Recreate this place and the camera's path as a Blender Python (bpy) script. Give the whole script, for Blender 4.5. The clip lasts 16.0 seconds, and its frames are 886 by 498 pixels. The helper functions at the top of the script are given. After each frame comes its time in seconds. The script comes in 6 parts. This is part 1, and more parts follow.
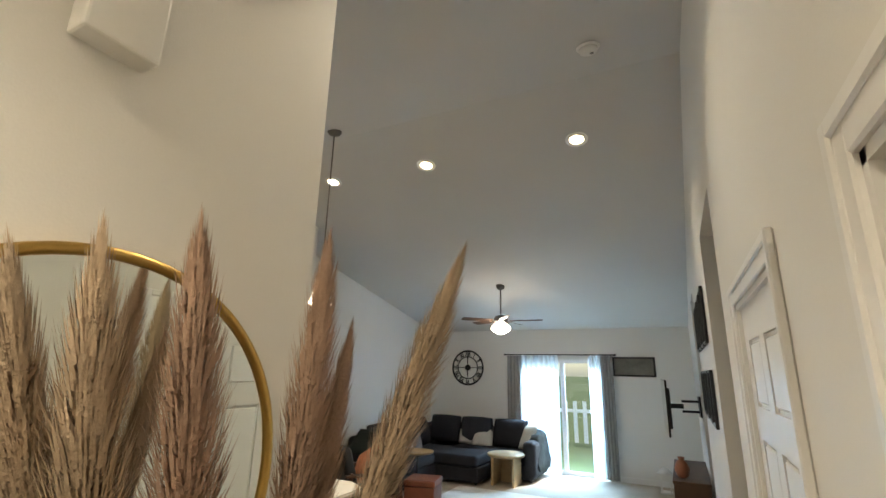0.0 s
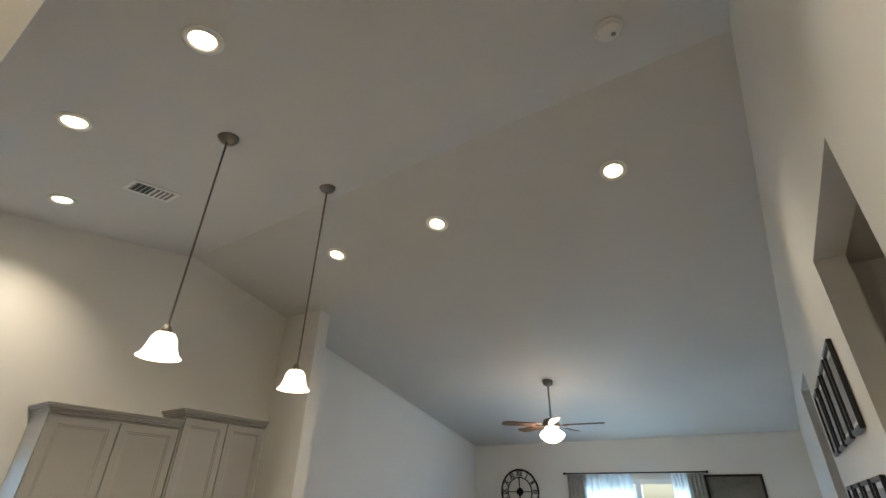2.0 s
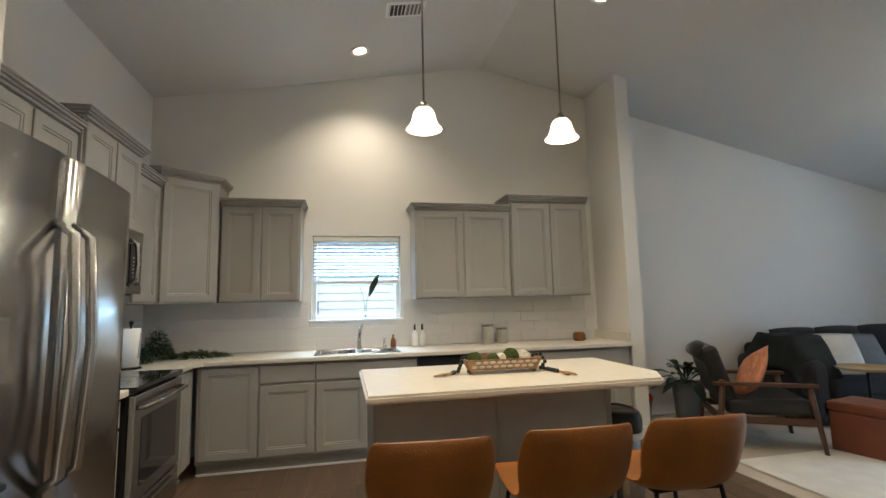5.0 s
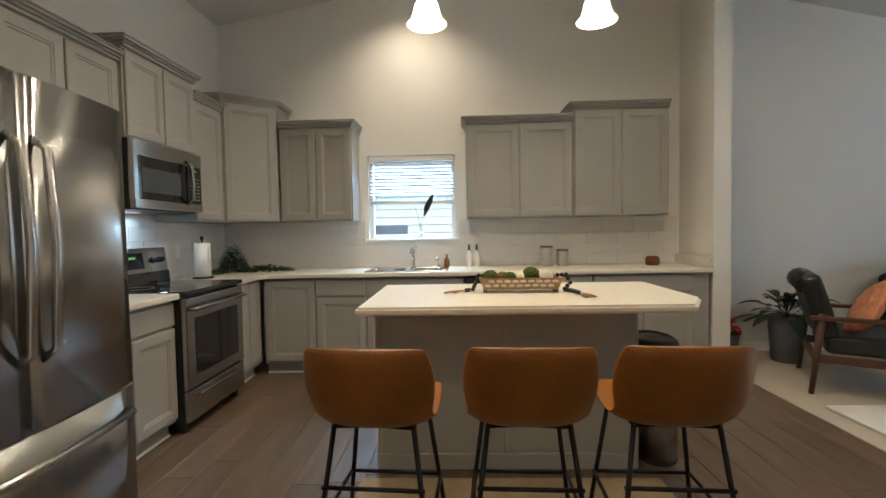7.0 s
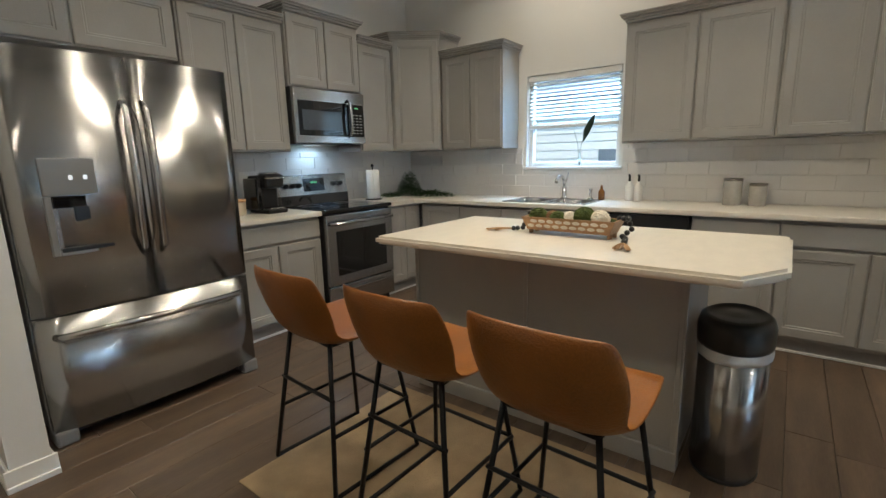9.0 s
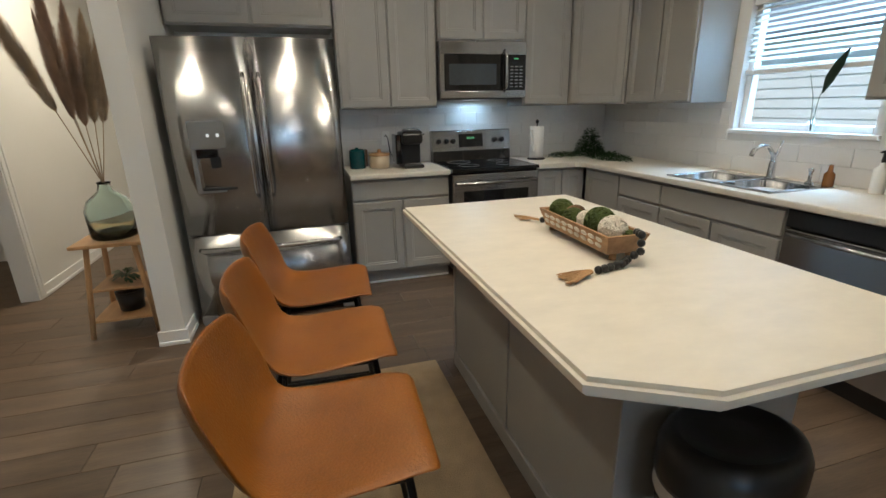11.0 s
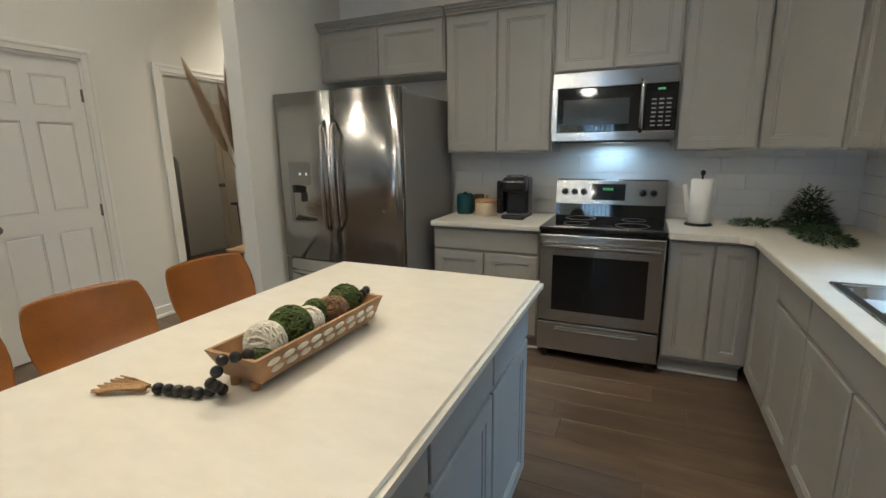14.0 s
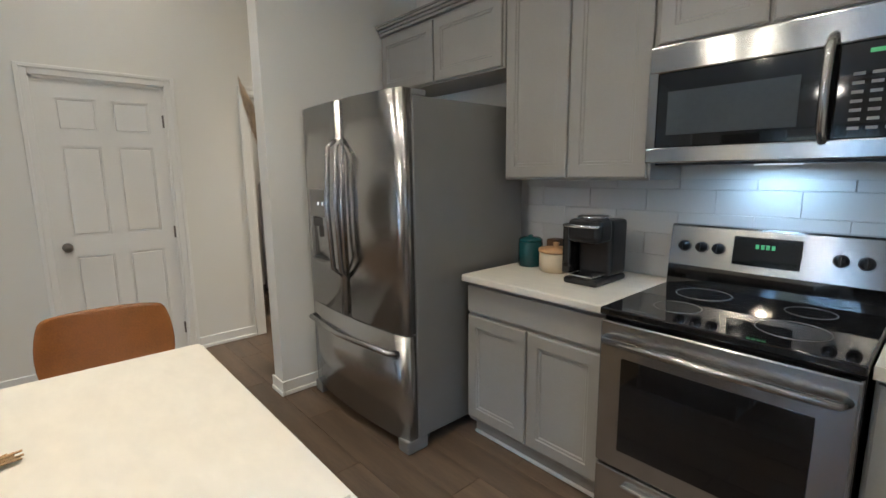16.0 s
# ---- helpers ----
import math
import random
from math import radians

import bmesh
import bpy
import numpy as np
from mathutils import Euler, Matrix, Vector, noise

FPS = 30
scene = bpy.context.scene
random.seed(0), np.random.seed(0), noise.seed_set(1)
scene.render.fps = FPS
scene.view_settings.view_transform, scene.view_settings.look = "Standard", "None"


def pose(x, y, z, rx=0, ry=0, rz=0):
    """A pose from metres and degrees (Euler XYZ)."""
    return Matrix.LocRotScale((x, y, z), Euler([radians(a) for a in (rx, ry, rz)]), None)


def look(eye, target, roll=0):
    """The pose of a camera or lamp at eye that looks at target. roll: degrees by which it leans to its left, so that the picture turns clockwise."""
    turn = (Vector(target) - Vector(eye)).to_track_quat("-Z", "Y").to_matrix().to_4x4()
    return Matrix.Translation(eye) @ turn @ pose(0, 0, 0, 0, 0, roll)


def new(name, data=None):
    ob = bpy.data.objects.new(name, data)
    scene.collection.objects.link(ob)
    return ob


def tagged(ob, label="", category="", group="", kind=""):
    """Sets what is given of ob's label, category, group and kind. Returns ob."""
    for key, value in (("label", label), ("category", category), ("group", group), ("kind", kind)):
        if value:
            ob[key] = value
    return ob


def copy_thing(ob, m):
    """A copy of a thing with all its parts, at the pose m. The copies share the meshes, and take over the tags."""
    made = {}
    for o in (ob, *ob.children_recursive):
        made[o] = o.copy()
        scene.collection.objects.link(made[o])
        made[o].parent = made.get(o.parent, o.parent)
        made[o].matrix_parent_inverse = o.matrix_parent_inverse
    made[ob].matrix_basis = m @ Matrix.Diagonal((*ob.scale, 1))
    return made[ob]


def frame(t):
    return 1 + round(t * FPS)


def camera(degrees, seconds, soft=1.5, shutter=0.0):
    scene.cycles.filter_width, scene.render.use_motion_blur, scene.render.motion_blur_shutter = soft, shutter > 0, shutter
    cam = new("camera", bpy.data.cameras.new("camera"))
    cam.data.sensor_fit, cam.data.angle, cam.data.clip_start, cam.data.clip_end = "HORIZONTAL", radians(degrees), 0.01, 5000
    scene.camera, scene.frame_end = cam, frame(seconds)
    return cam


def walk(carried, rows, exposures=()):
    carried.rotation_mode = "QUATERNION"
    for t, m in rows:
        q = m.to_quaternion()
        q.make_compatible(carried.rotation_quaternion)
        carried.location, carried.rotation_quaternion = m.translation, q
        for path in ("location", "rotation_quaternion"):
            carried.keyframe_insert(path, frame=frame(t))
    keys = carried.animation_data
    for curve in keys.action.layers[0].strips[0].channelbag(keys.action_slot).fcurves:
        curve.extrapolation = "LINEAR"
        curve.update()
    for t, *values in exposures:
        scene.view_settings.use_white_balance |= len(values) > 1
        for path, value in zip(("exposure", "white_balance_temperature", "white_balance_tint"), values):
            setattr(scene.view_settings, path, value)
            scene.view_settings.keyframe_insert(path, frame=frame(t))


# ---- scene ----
cam = camera(88.1, 16.0)
PATH = [
    (0, (2.988, 0.18, 1.824), (2.115, 1.905, 2.336), 1.2),
    (0.5, (3.01, 0.451, 1.855), (2.145, 2.126, 2.522), 1.2),
    (1, (2.989, 0.692, 1.889), (2.114, 2.298, 2.698), 1.5),
    (1.5, (2.898, 0.93, 1.84), (1.996, 2.458, 2.763), 1.6),
    (2, (2.816, 1.152, 1.733), (1.837, 2.606, 2.696), 1.1),
    (2.5, (2.739, 1.3, 1.632), (1.611, 2.653, 2.579), 0.2),
    (3, (2.672, 1.382, 1.537), (1.335, 2.601, 2.389), -0.8),
    (3.5, (2.671, 1.477, 1.499), (1.119, 2.515, 2.215), -1.1),
    (4, (2.758, 1.584, 1.433), (1.03, 2.417, 1.998), -1.5),
    (4.5, (2.84, 1.729, 1.396), (0.969, 2.325, 1.776), -1.2),
    (5, (2.888, 1.793, 1.347), (0.948, 2.22, 1.574), -1.3),
    (7.5, (2.719, 2.644, 1.27), (0.747, 2.361, 1.095), -1.2),
    (8, (2.624, 2.937, 1.28), (0.732, 2.352, 1.005), -1.3),
    (8.5, (2.498, 3.282, 1.299), (0.741, 2.394, 0.948), -1.3),
    (9, (2.298, 3.586, 1.292), (0.737, 2.398, 0.905), -1.4),
    (9.5, (2.057, 3.874, 1.304), (0.771, 2.411, 0.853), -1.6),
    (10, (1.762, 4.059, 1.339), (0.756, 2.413, 0.813), -1.2),
    (12.5, (0.106, 4.135, 1.407), (0.175, 2.223, 0.823), -1.4),
    (13, (-0.18, 4.017, 1.362), (0.115, 2.106, 0.851), -1.0),
    (13.5, (-0.42, 3.847, 1.38), (0.122, 1.977, 0.919), -0.7),
    (14, (-0.602, 3.608, 1.411), (0.182, 1.819, 0.983), -0.8),
    (14.5, (-0.763, 3.298, 1.392), (0.21, 1.593, 1.008), -0.7),
    (15, (-0.874, 2.96, 1.399), (0.266, 1.354, 1.053), -0.4),
    (15.5, (-0.891, 2.605, 1.412), (0.423, 1.135, 1.08), -0.5),
    (16, (-0.862, 2.236, 1.419), (0.616, 0.929, 1.09), -0.7),
]
walk(cam, [(t, look(eye, target, roll)) for t, eye, target, roll in PATH], [(0, 0.25, 6700, 9), (3.5, 0.02, 6450, 10), (4.2, 0.02, 6450, 10), (5, 0.18, 6500, 10), (8.5, 0.08, 6750, 10), (9.2, 0.03, 6050, 9), (10, -0.06, 5950, 9), (12.5, -0.12, 6600, 9), (14, -0.05, 6100, 7), (16, 0.1, 5850, 10)])

# ---- world, sun, large lights ----
world = bpy.data.worlds.new("sky")
scene.world = world
world.use_nodes = True
wn = world.node_tree.nodes
wl = world.node_tree.links
sky = wn.new("ShaderNodeTexSky")
sky.sky_type = 'NISHITA'
sky.sun_disc = False
sky.sun_elevation = radians(38)
sky.sun_rotation = radians(200)
wl.new(sky.outputs["Color"], wn["Background"].inputs["Color"])
wn["Background"].inputs["Strength"].default_value = 0.15


def lamp(kind, name, m, energy, color, size=0.1, size_y=None, spot=None):
    data = bpy.data.lights.new(name, kind)
    data.energy = energy
    data.color = color
    if kind == 'AREA':
        data.shape = 'RECTANGLE' if size_y else 'DISK'
        data.size = size
        if size_y:
            data.size_y = size_y
    elif kind == 'SUN':
        data.angle = radians(size)
    else:
        data.shadow_soft_size = size
    if spot:
        data.spot_size = radians(spot)
        data.spot_blend = 0.9
    ob = new(name, data)
    ob.matrix_world = m
    return ob


WARM = (1.0, 0.865, 0.655)
COOL = (0.40, 0.69, 1.0)
lamp('SUN', "sun", look((0, 0, 10), (-3.0, -4.0, 5.0)), 4.5, (1.0, 0.95, 0.88), 0.5)
lamp('AREA', "window_daylight", look((-2.9, 2.01, 3.1), (-0.6, 2.01, 0.95)), 420, COOL, 1.2, 1.0)
lamp('AREA', "patio_daylight", look((1.2, 11.3, 3.4), (1.0, 7.6, 0.2)), 1000, COOL, 2.2, 1.6)

# ---- materials ----


def mat(name, color, rough=0.5, metal=0.0, var=0.12, scale=5.0, bump=0.1, bscale=60.0, stretch=(1, 1, 1), spec=0.5, coat=0.0, rand=0.0, rvar=0.0):
    """A surface with a slow stain, a fine grain and a fine relief."""
    m = bpy.data.materials.new(name)
    m.use_nodes = True
    nt = m.node_tree
    bsdf = nt.nodes["Principled BSDF"]
    tc = nt.nodes.new("ShaderNodeTexCoord")
    mp = nt.nodes.new("ShaderNodeMapping")
    mp.inputs["Scale"].default_value = stretch
    nt.links.new(tc.outputs["Object"], mp.inputs["Vector"])
    big = nt.nodes.new("ShaderNodeTexNoise")
    big.inputs["Scale"].default_value = scale
    big.inputs["Detail"].default_value = 5
    nt.links.new(mp.outputs["Vector"], big.inputs["Vector"])
    fine = nt.nodes.new("ShaderNodeTexNoise")
    fine.inputs["Scale"].default_value = bscale
    fine.inputs["Detail"].default_value = 3
    nt.links.new(mp.outputs["Vector"], fine.inputs["Vector"])
    add = nt.nodes.new("ShaderNodeMath")
    add.operation = 'ADD'
    half = nt.nodes.new("ShaderNodeMath")
    half.operation = 'MULTIPLY'
    half.inputs[1].default_value = 0.4
    nt.links.new(fine.outputs["Fac"], half.inputs[0])
    nt.links.new(big.outputs["Fac"], add.inputs[0])
    nt.links.new(half.outputs[0], add.inputs[1])
    ramp = nt.nodes.new("ShaderNodeValToRGB")
    ramp.color_ramp.elements[0].position = 0.4
    ramp.color_ramp.elements[1].position = 1.0
    ramp.color_ramp.elements[0].color = (*[c * (1 - var) for c in color], 1)
    ramp.color_ramp.elements[1].color = (*[min(1, c * (1 + var)) for c in color], 1)
    nt.links.new(add.outputs[0], ramp.inputs["Fac"])
    last = ramp.outputs["Color"]
    if rand:
        info = nt.nodes.new("ShaderNodeObjectInfo")
        hsv = nt.nodes.new("ShaderNodeHueSaturation")
        rng = nt.nodes.new("ShaderNodeMapRange")
        rng.inputs["To Min"].default_value = 1 - rand
        rng.inputs["To Max"].default_value = 1 + rand
        nt.links.new(info.outputs["Random"], rng.inputs["Value"])
        nt.links.new(rng.outputs[0], hsv.inputs["Value"])
        nt.links.new(last, hsv.inputs["Color"])
        last = hsv.outputs["Color"]
    nt.links.new(last, bsdf.inputs["Base Color"])
    bsdf.inputs["Roughness"].default_value = rough
    bsdf.inputs["Metallic"].default_value = metal
    bsdf.inputs["Specular IOR Level"].default_value = spec
    bsdf.inputs["Coat Weight"].default_value = coat
    if rvar:
        rr = nt.nodes.new("ShaderNodeMapRange")
        rr.inputs["To Min"].default_value = max(0.02, rough - rvar)
        rr.inputs["To Max"].default_value = rough + rvar
        nt.links.new(big.outputs["Fac"], rr.inputs["Value"])
        nt.links.new(rr.outputs[0], bsdf.inputs["Roughness"])
    if bump:
        bp = nt.nodes.new("ShaderNodeBump")
        bp.inputs["Strength"].default_value = bump
        bp.inputs["Distance"].default_value = 0.01
        nt.links.new(fine.outputs["Fac"], bp.inputs["Height"])
        nt.links.new(bp.outputs["Normal"], bsdf.inputs["Normal"])
    return m


def glow(name, color, strength):
    m = bpy.data.materials.new(name)
    m.use_nodes = True
    b = m.node_tree.nodes["Principled BSDF"]
    b.inputs["Base Color"].default_value = (*color, 1)
    b.inputs["Emission Color"].default_value = (*color, 1)
    b.inputs["Emission Strength"].default_value = strength
    return m


def glass(name, color, rough=0.0):
    m = bpy.data.materials.new(name)
    m.use_nodes = True
    b = m.node_tree.nodes["Principled BSDF"]
    b.inputs["Base Color"].default_value = (*color, 1)
    b.inputs["Transmission Weight"].default_value = 1.0
    b.inputs["Roughness"].default_value = rough
    b.inputs["IOR"].default_value = 1.45
    return m


PAINT = mat("wall_paint", (0.77, 0.755, 0.72), 0.6, var=0.03, scale=0.8, bump=0.06, bscale=180)
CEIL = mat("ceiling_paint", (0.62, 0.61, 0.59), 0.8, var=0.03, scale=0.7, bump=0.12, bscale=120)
TRIM = mat("trim_paint", (0.80, 0.79, 0.77), 0.35, var=0.03, scale=2, bump=0.03)
CAB = mat("grey_cabinet_paint", (0.335, 0.32, 0.298), 0.38, var=0.06, scale=3, bump=0.05, bscale=90)
COUNTER = mat("counter_laminate", (0.70, 0.655, 0.575), 0.3, var=0.065, scale=9, bump=0.02, bscale=30, stretch=(1, 2.0, 1), rvar=0.04)
STEEL = mat("brushed_steel", (0.47, 0.465, 0.46), 0.21, 1.0, var=0.04, scale=3, bump=0.05, bscale=5, stretch=(1, 1, 0.12), rvar=0.04)
sb = STEEL.node_tree.nodes["Principled BSDF"]
sb.inputs["Anisotropic"].default_value = 0.9
sb.inputs["Anisotropic Rotation"].default_value = 0.25
tn = STEEL.node_tree.nodes.new("ShaderNodeTangent")
tn.direction_type = 'RADIAL'
tn.axis = 'Z'
STEEL.node_tree.links.new(tn.outputs["Tangent"], sb.inputs["Tangent"])
CHROME = mat("chrome", (0.72, 0.72, 0.72), 0.12, 1.0, var=0.02, bump=0.0)
NICKEL = mat("dark_nickel", (0.22, 0.20, 0.18), 0.35, 1.0, var=0.06, bump=0.02)
FRIDGESIDE = mat("grey_fridge_side", (0.24, 0.235, 0.23), 0.4, 0.3, var=0.05, bump=0.08, bscale=250)
BLACKGLASS = mat("black_glass", (0.008, 0.008, 0.009), 0.05, var=0.2, bump=0.0, coat=0.5)
BLACK = mat("black_plastic", (0.014, 0.014, 0.015), 0.3, var=0.2, bump=0.04)
BLACKMETAL = mat("black_metal", (0.012, 0.012, 0.013), 0.45, 0.5, var=0.2, bump=0.05)
LEATHER = mat("tan_leather", (0.225, 0.076, 0.009), 0.36, var=0.34, scale=5, bump=0.22, bscale=160, rvar=0.1)
PLANK = mat("floor_plank", (0.115, 0.078, 0.052), 0.36, var=0.45, scale=2.2, bump=0.1, bscale=26, stretch=(0.7, 7, 7), rand=0.2, rvar=0.08)
GROUT = mat("floor_joint", (0.03, 0.022, 0.016), 0.7, bump=0.0)
CARPET = mat("beige_carpet", (0.50, 0.44, 0.36), 0.95, var=0.12, scale=2, bump=0.8, bscale=220)
RUG = mat("white_rug", (0.72, 0.70, 0.66), 0.95, var=0.1, scale=6, bump=1.0, bscale=120)
MAT_TAN = mat("jute_mat", (0.40, 0.29, 0.17), 0.9, var=0.18, scale=9, bump=0.7, bscale=200)
TILE = mat("white_tile", (0.74, 0.72, 0.70), 0.14, var=0.03, scale=2, bump=0.01, rand=0.02)
TILEGROUT = mat("tile_grout", (0.70, 0.68, 0.655), 0.8, var=0.05, bump=0.1)
DARKFAB = mat("charcoal_fabric", (0.018, 0.019, 0.026), 0.9, var=0.25, scale=6, bump=0.5, bscale=220)
GREENFAB = mat("dark_green_throw", (0.012, 0.018, 0.017), 0.95, var=0.3, scale=8, bump=0.9, bscale=90)
WHITEFAB = mat("cream_fabric", (0.62, 0.58, 0.52), 0.9, var=0.12, scale=8, bump=0.5, bscale=150)
GREYFAB = mat("blue_grey_fabric", (0.16, 0.18, 0.20), 0.9, var=0.15, scale=8, bump=0.5, bscale=150)
CORALFAB = mat("coral_cloth", (0.60, 0.24, 0.13), 0.85, var=0.4, scale=14, bump=0.4, bscale=120, stretch=(1, 1, 4))
SHEER = mat("sheer_cloth", (0.72, 0.74, 0.76), 0.9, var=0.06, scale=6, bump=0.2, bscale=200)
GREYCURT = mat("grey_cloth", (0.40, 0.39, 0.38), 0.9, var=0.1, scale=6, bump=0.3, bscale=160)
WALNUT = mat("walnut_wood", (0.075, 0.030, 0.014), 0.4, var=0.35, scale=3, bump=0.12, bscale=30, stretch=(1, 1, 6))
PINE = mat("pale_wood", (0.45, 0.26, 0.12), 0.5, var=0.2, scale=3, bump=0.1, bscale=28, stretch=(5, 1, 1))
LIGHTWOOD = mat("light_wood_table", (0.42, 0.30, 0.16), 0.5, var=0.2, scale=3, bump=0.1, bscale=30, stretch=(1, 1, 4))
BROWNLEATHER = mat("red_brown_leather", (0.15, 0.042, 0.018), 0.45, var=0.25, scale=6, bump=0.2, bscale=120)
MOSS = mat("green_moss", (0.06, 0.085, 0.02), 0.95, var=0.5, scale=20, bump=1.0, bscale=90)
LEAF = mat("green_leaf", (0.035, 0.08, 0.03), 0.45, var=0.35, scale=8, bump=0.2, bscale=40)
DARKLEAF = mat("dark_green_leaf", (0.010, 0.028, 0.014), 0.4, var=0.35, scale=8, bump=0.2, bscale=40)
FERN = mat("fern_green", (0.025, 0.065, 0.014), 0.8, var=0.4, scale=10, bump=0.3, bscale=80)
PAMPAS = mat("pampas_plume", (0.43, 0.29, 0.21), 0.95, var=0.25, scale=9, bump=0.4, bscale=120)
PAMPAS2 = mat("pale_pampas_plume", (0.47, 0.36, 0.25), 0.95, var=0.25, scale=9, bump=0.4, bscale=120)
GOLD = mat("brushed_gold", (0.62, 0.40, 0.12), 0.3, 1.0, var=0.08, bump=0.03)
MIRROR = mat("mirror_glass", (0.82, 0.86, 0.82), 0.01, 1.0, var=0.0, bump=0.0)
TEALGLASS = glass("teal_glass", (0.84, 0.96, 0.94), 0.03)
CLEARGLASS = glass("clear_glass", (0.95, 0.97, 0.97), 0.0)
TEAL = mat("teal_ceramic", (0.006, 0.06, 0.07), 0.2, var=0.2, bump=0.02)
CREAMCER = mat("cream_ceramic", (0.62, 0.52, 0.38), 0.35, var=0.08, bump=0.03)
WHITEPL = mat("white_plastic", (0.78, 0.77, 0.74), 0.4, var=0.03, bump=0.02)
PAPER = mat("paper_roll", (0.82, 0.81, 0.79), 0.9, var=0.03, bump=0.3, bscale=120)
GLAZED = mat("painted_bowl", (0.34, 0.19, 0.09), 0.55, var=0.4, scale=14, bump=0.1)
WHITEBALL = mat("white_rattan", (0.68, 0.63, 0.54), 0.8, var=0.15, scale=30, bump=0.8, bscale=70)
BROWNBALL = mat("brown_rattan", (0.17, 0.09, 0.045), 0.8, var=0.3, scale=30, bump=0.8, bscale=70)
TASSEL = mat("jute_tassel", (0.42, 0.25, 0.12), 0.9, var=0.2, scale=20, bump=0.6, bscale=150)
AMBER = mat("amber_glass", (0.16, 0.06, 0.015), 0.2, var=0.2, bump=0.02)
REDLEAF = mat("red_flowers", (0.50, 0.03, 0.02), 0.6, var=0.3, scale=20, bump=0.3)
POTGREY = mat("grey_pot", (0.10, 0.11, 0.12), 0.5, var=0.1, bump=0.1)
TERRA = mat("clay_vase", (0.32, 0.11, 0.05), 0.5, var=0.2, bump=0.1)
PICTURE = mat("picture_print", (0.15, 0.145, 0.12), 0.4, var=0.5, scale=3, bump=0.0)
PHOTO = mat("photo_print", (0.22, 0.22, 0.22), 0.3, var=0.7, scale=9, bump=0.0)
BROWNWOOD = mat("brown_wood", (0.10, 0.05, 0.025), 0.5, var=0.2, bump=0.1)
SIDING = mat("house_siding", (0.80, 0.80, 0.79), 0.6, var=0.05, scale=2, bump=0.05)
ROOF = mat("blue_grey_roof", (0.16, 0.19, 0.23), 0.8, var=0.2, bump=0.3)
GRASS = mat("lawn_grass", (0.10, 0.14, 0.045), 0.9, var=0.4, scale=3, bump=0.6, bscale=40)
FENCE = mat("white_fence", (0.75, 0.75, 0.73), 0.6, var=0.05)
STRAWBAG = mat("white_bag", (0.72, 0.72, 0.70), 0.5, var=0.05, bump=0.3, bscale=40)
YELLOWDOOR = mat("cream_door_paint", (0.66, 0.58, 0.46), 0.4, var=0.04, scale=2, bump=0.03)
SOIL = mat("dark_soil", (0.02, 0.015, 0.01), 0.95, bump=0.8, bscale=60)
BULB = glow("warm_bulb", (1.0, 0.80, 0.52), 14.0)
SHADEGLOW = glow("lit_shade", (1.0, 0.86, 0.66), 3.2)
FANGLOW = glow("lit_fan_bowl", (1.0, 0.87, 0.72), 36.0)
LCD = glow("green_display", (0.12, 0.5, 0.2), 0.25)
LEDWHITE = glow("white_icons", (0.9, 0.95, 1.0), 0.7)

# ---- building helpers ----


def box(bm, x0, x1, y0, y1, z0, z1, bevel=0.0, seg=2):
    m = Matrix.Translation(((x0 + x1) / 2, (y0 + y1) / 2, (z0 + z1) / 2)) @ Matrix.Diagonal((abs(x1 - x0), abs(y1 - y0), abs(z1 - z0), 1))
    vs = bmesh.ops.create_cube(bm, size=1, matrix=m)["verts"]
    if bevel:
        es = {e for v in vs for e in v.link_edges}
        bmesh.ops.bevel(bm, geom=list(es), offset=bevel, segments=seg, affect='EDGES', profile=0.5)
    return bm


def ring_tube(bm, pts, radii, seg=8, cap=True):
    """A round bar through the points, with a radius at each."""
    pts = [Vector(p) for p in pts]
    if not hasattr(radii, "__len__"):
        radii = [radii] * len(pts)
    rings = []
    ref = None
    for i, p in enumerate(pts):
        d = (pts[min(i + 1, len(pts) - 1)] - pts[max(i - 1, 0)]).normalized()
        if ref is None:
            ref = Vector((1, 0, 0)) if abs(d.x) < 0.8 else Vector((0, 1, 0))
        u = (ref - d * ref.dot(d)).normalized()
        ref = u
        w = d.cross(u)
        rings.append([bm.verts.new(p + radii[i] * (math.cos(a) * u + math.sin(a) * w)) for a in [2 * math.pi * k / seg for k in range(seg)]])
    for a, b in zip(rings, rings[1:]):
        for k in range(seg):
            f = bm.faces.new((a[k], a[(k + 1) % seg], b[(k + 1) % seg], b[k]))
            f.smooth = True
    if cap:
        bm.faces.new(rings[0][::-1])
        bm.faces.new(rings[-1])
    return bm


def lathe(bm, profile, seg=24, at=(0, 0, 0), cap=True):
    """Turns (radius, height) pairs about the upright through at."""
    rings = []
    for r, z in profile:
        rings.append([bm.verts.new((at[0] + r * math.cos(2 * math.pi * k / seg), at[1] + r * math.sin(2 * math.pi * k / seg), at[2] + z)) for k in range(seg)])
    for a, b in zip(rings, rings[1:]):
        for k in range(seg):
            f = bm.faces.new((a[k], a[(k + 1) % seg], b[(k + 1) % seg], b[k]))
            f.smooth = True
    if cap:
        if profile[0][0] > 1e-4:
            bm.faces.new(rings[0][::-1])
        if profile[-1][0] > 1e-4:
            bm.faces.new(rings[-1])
    return bm


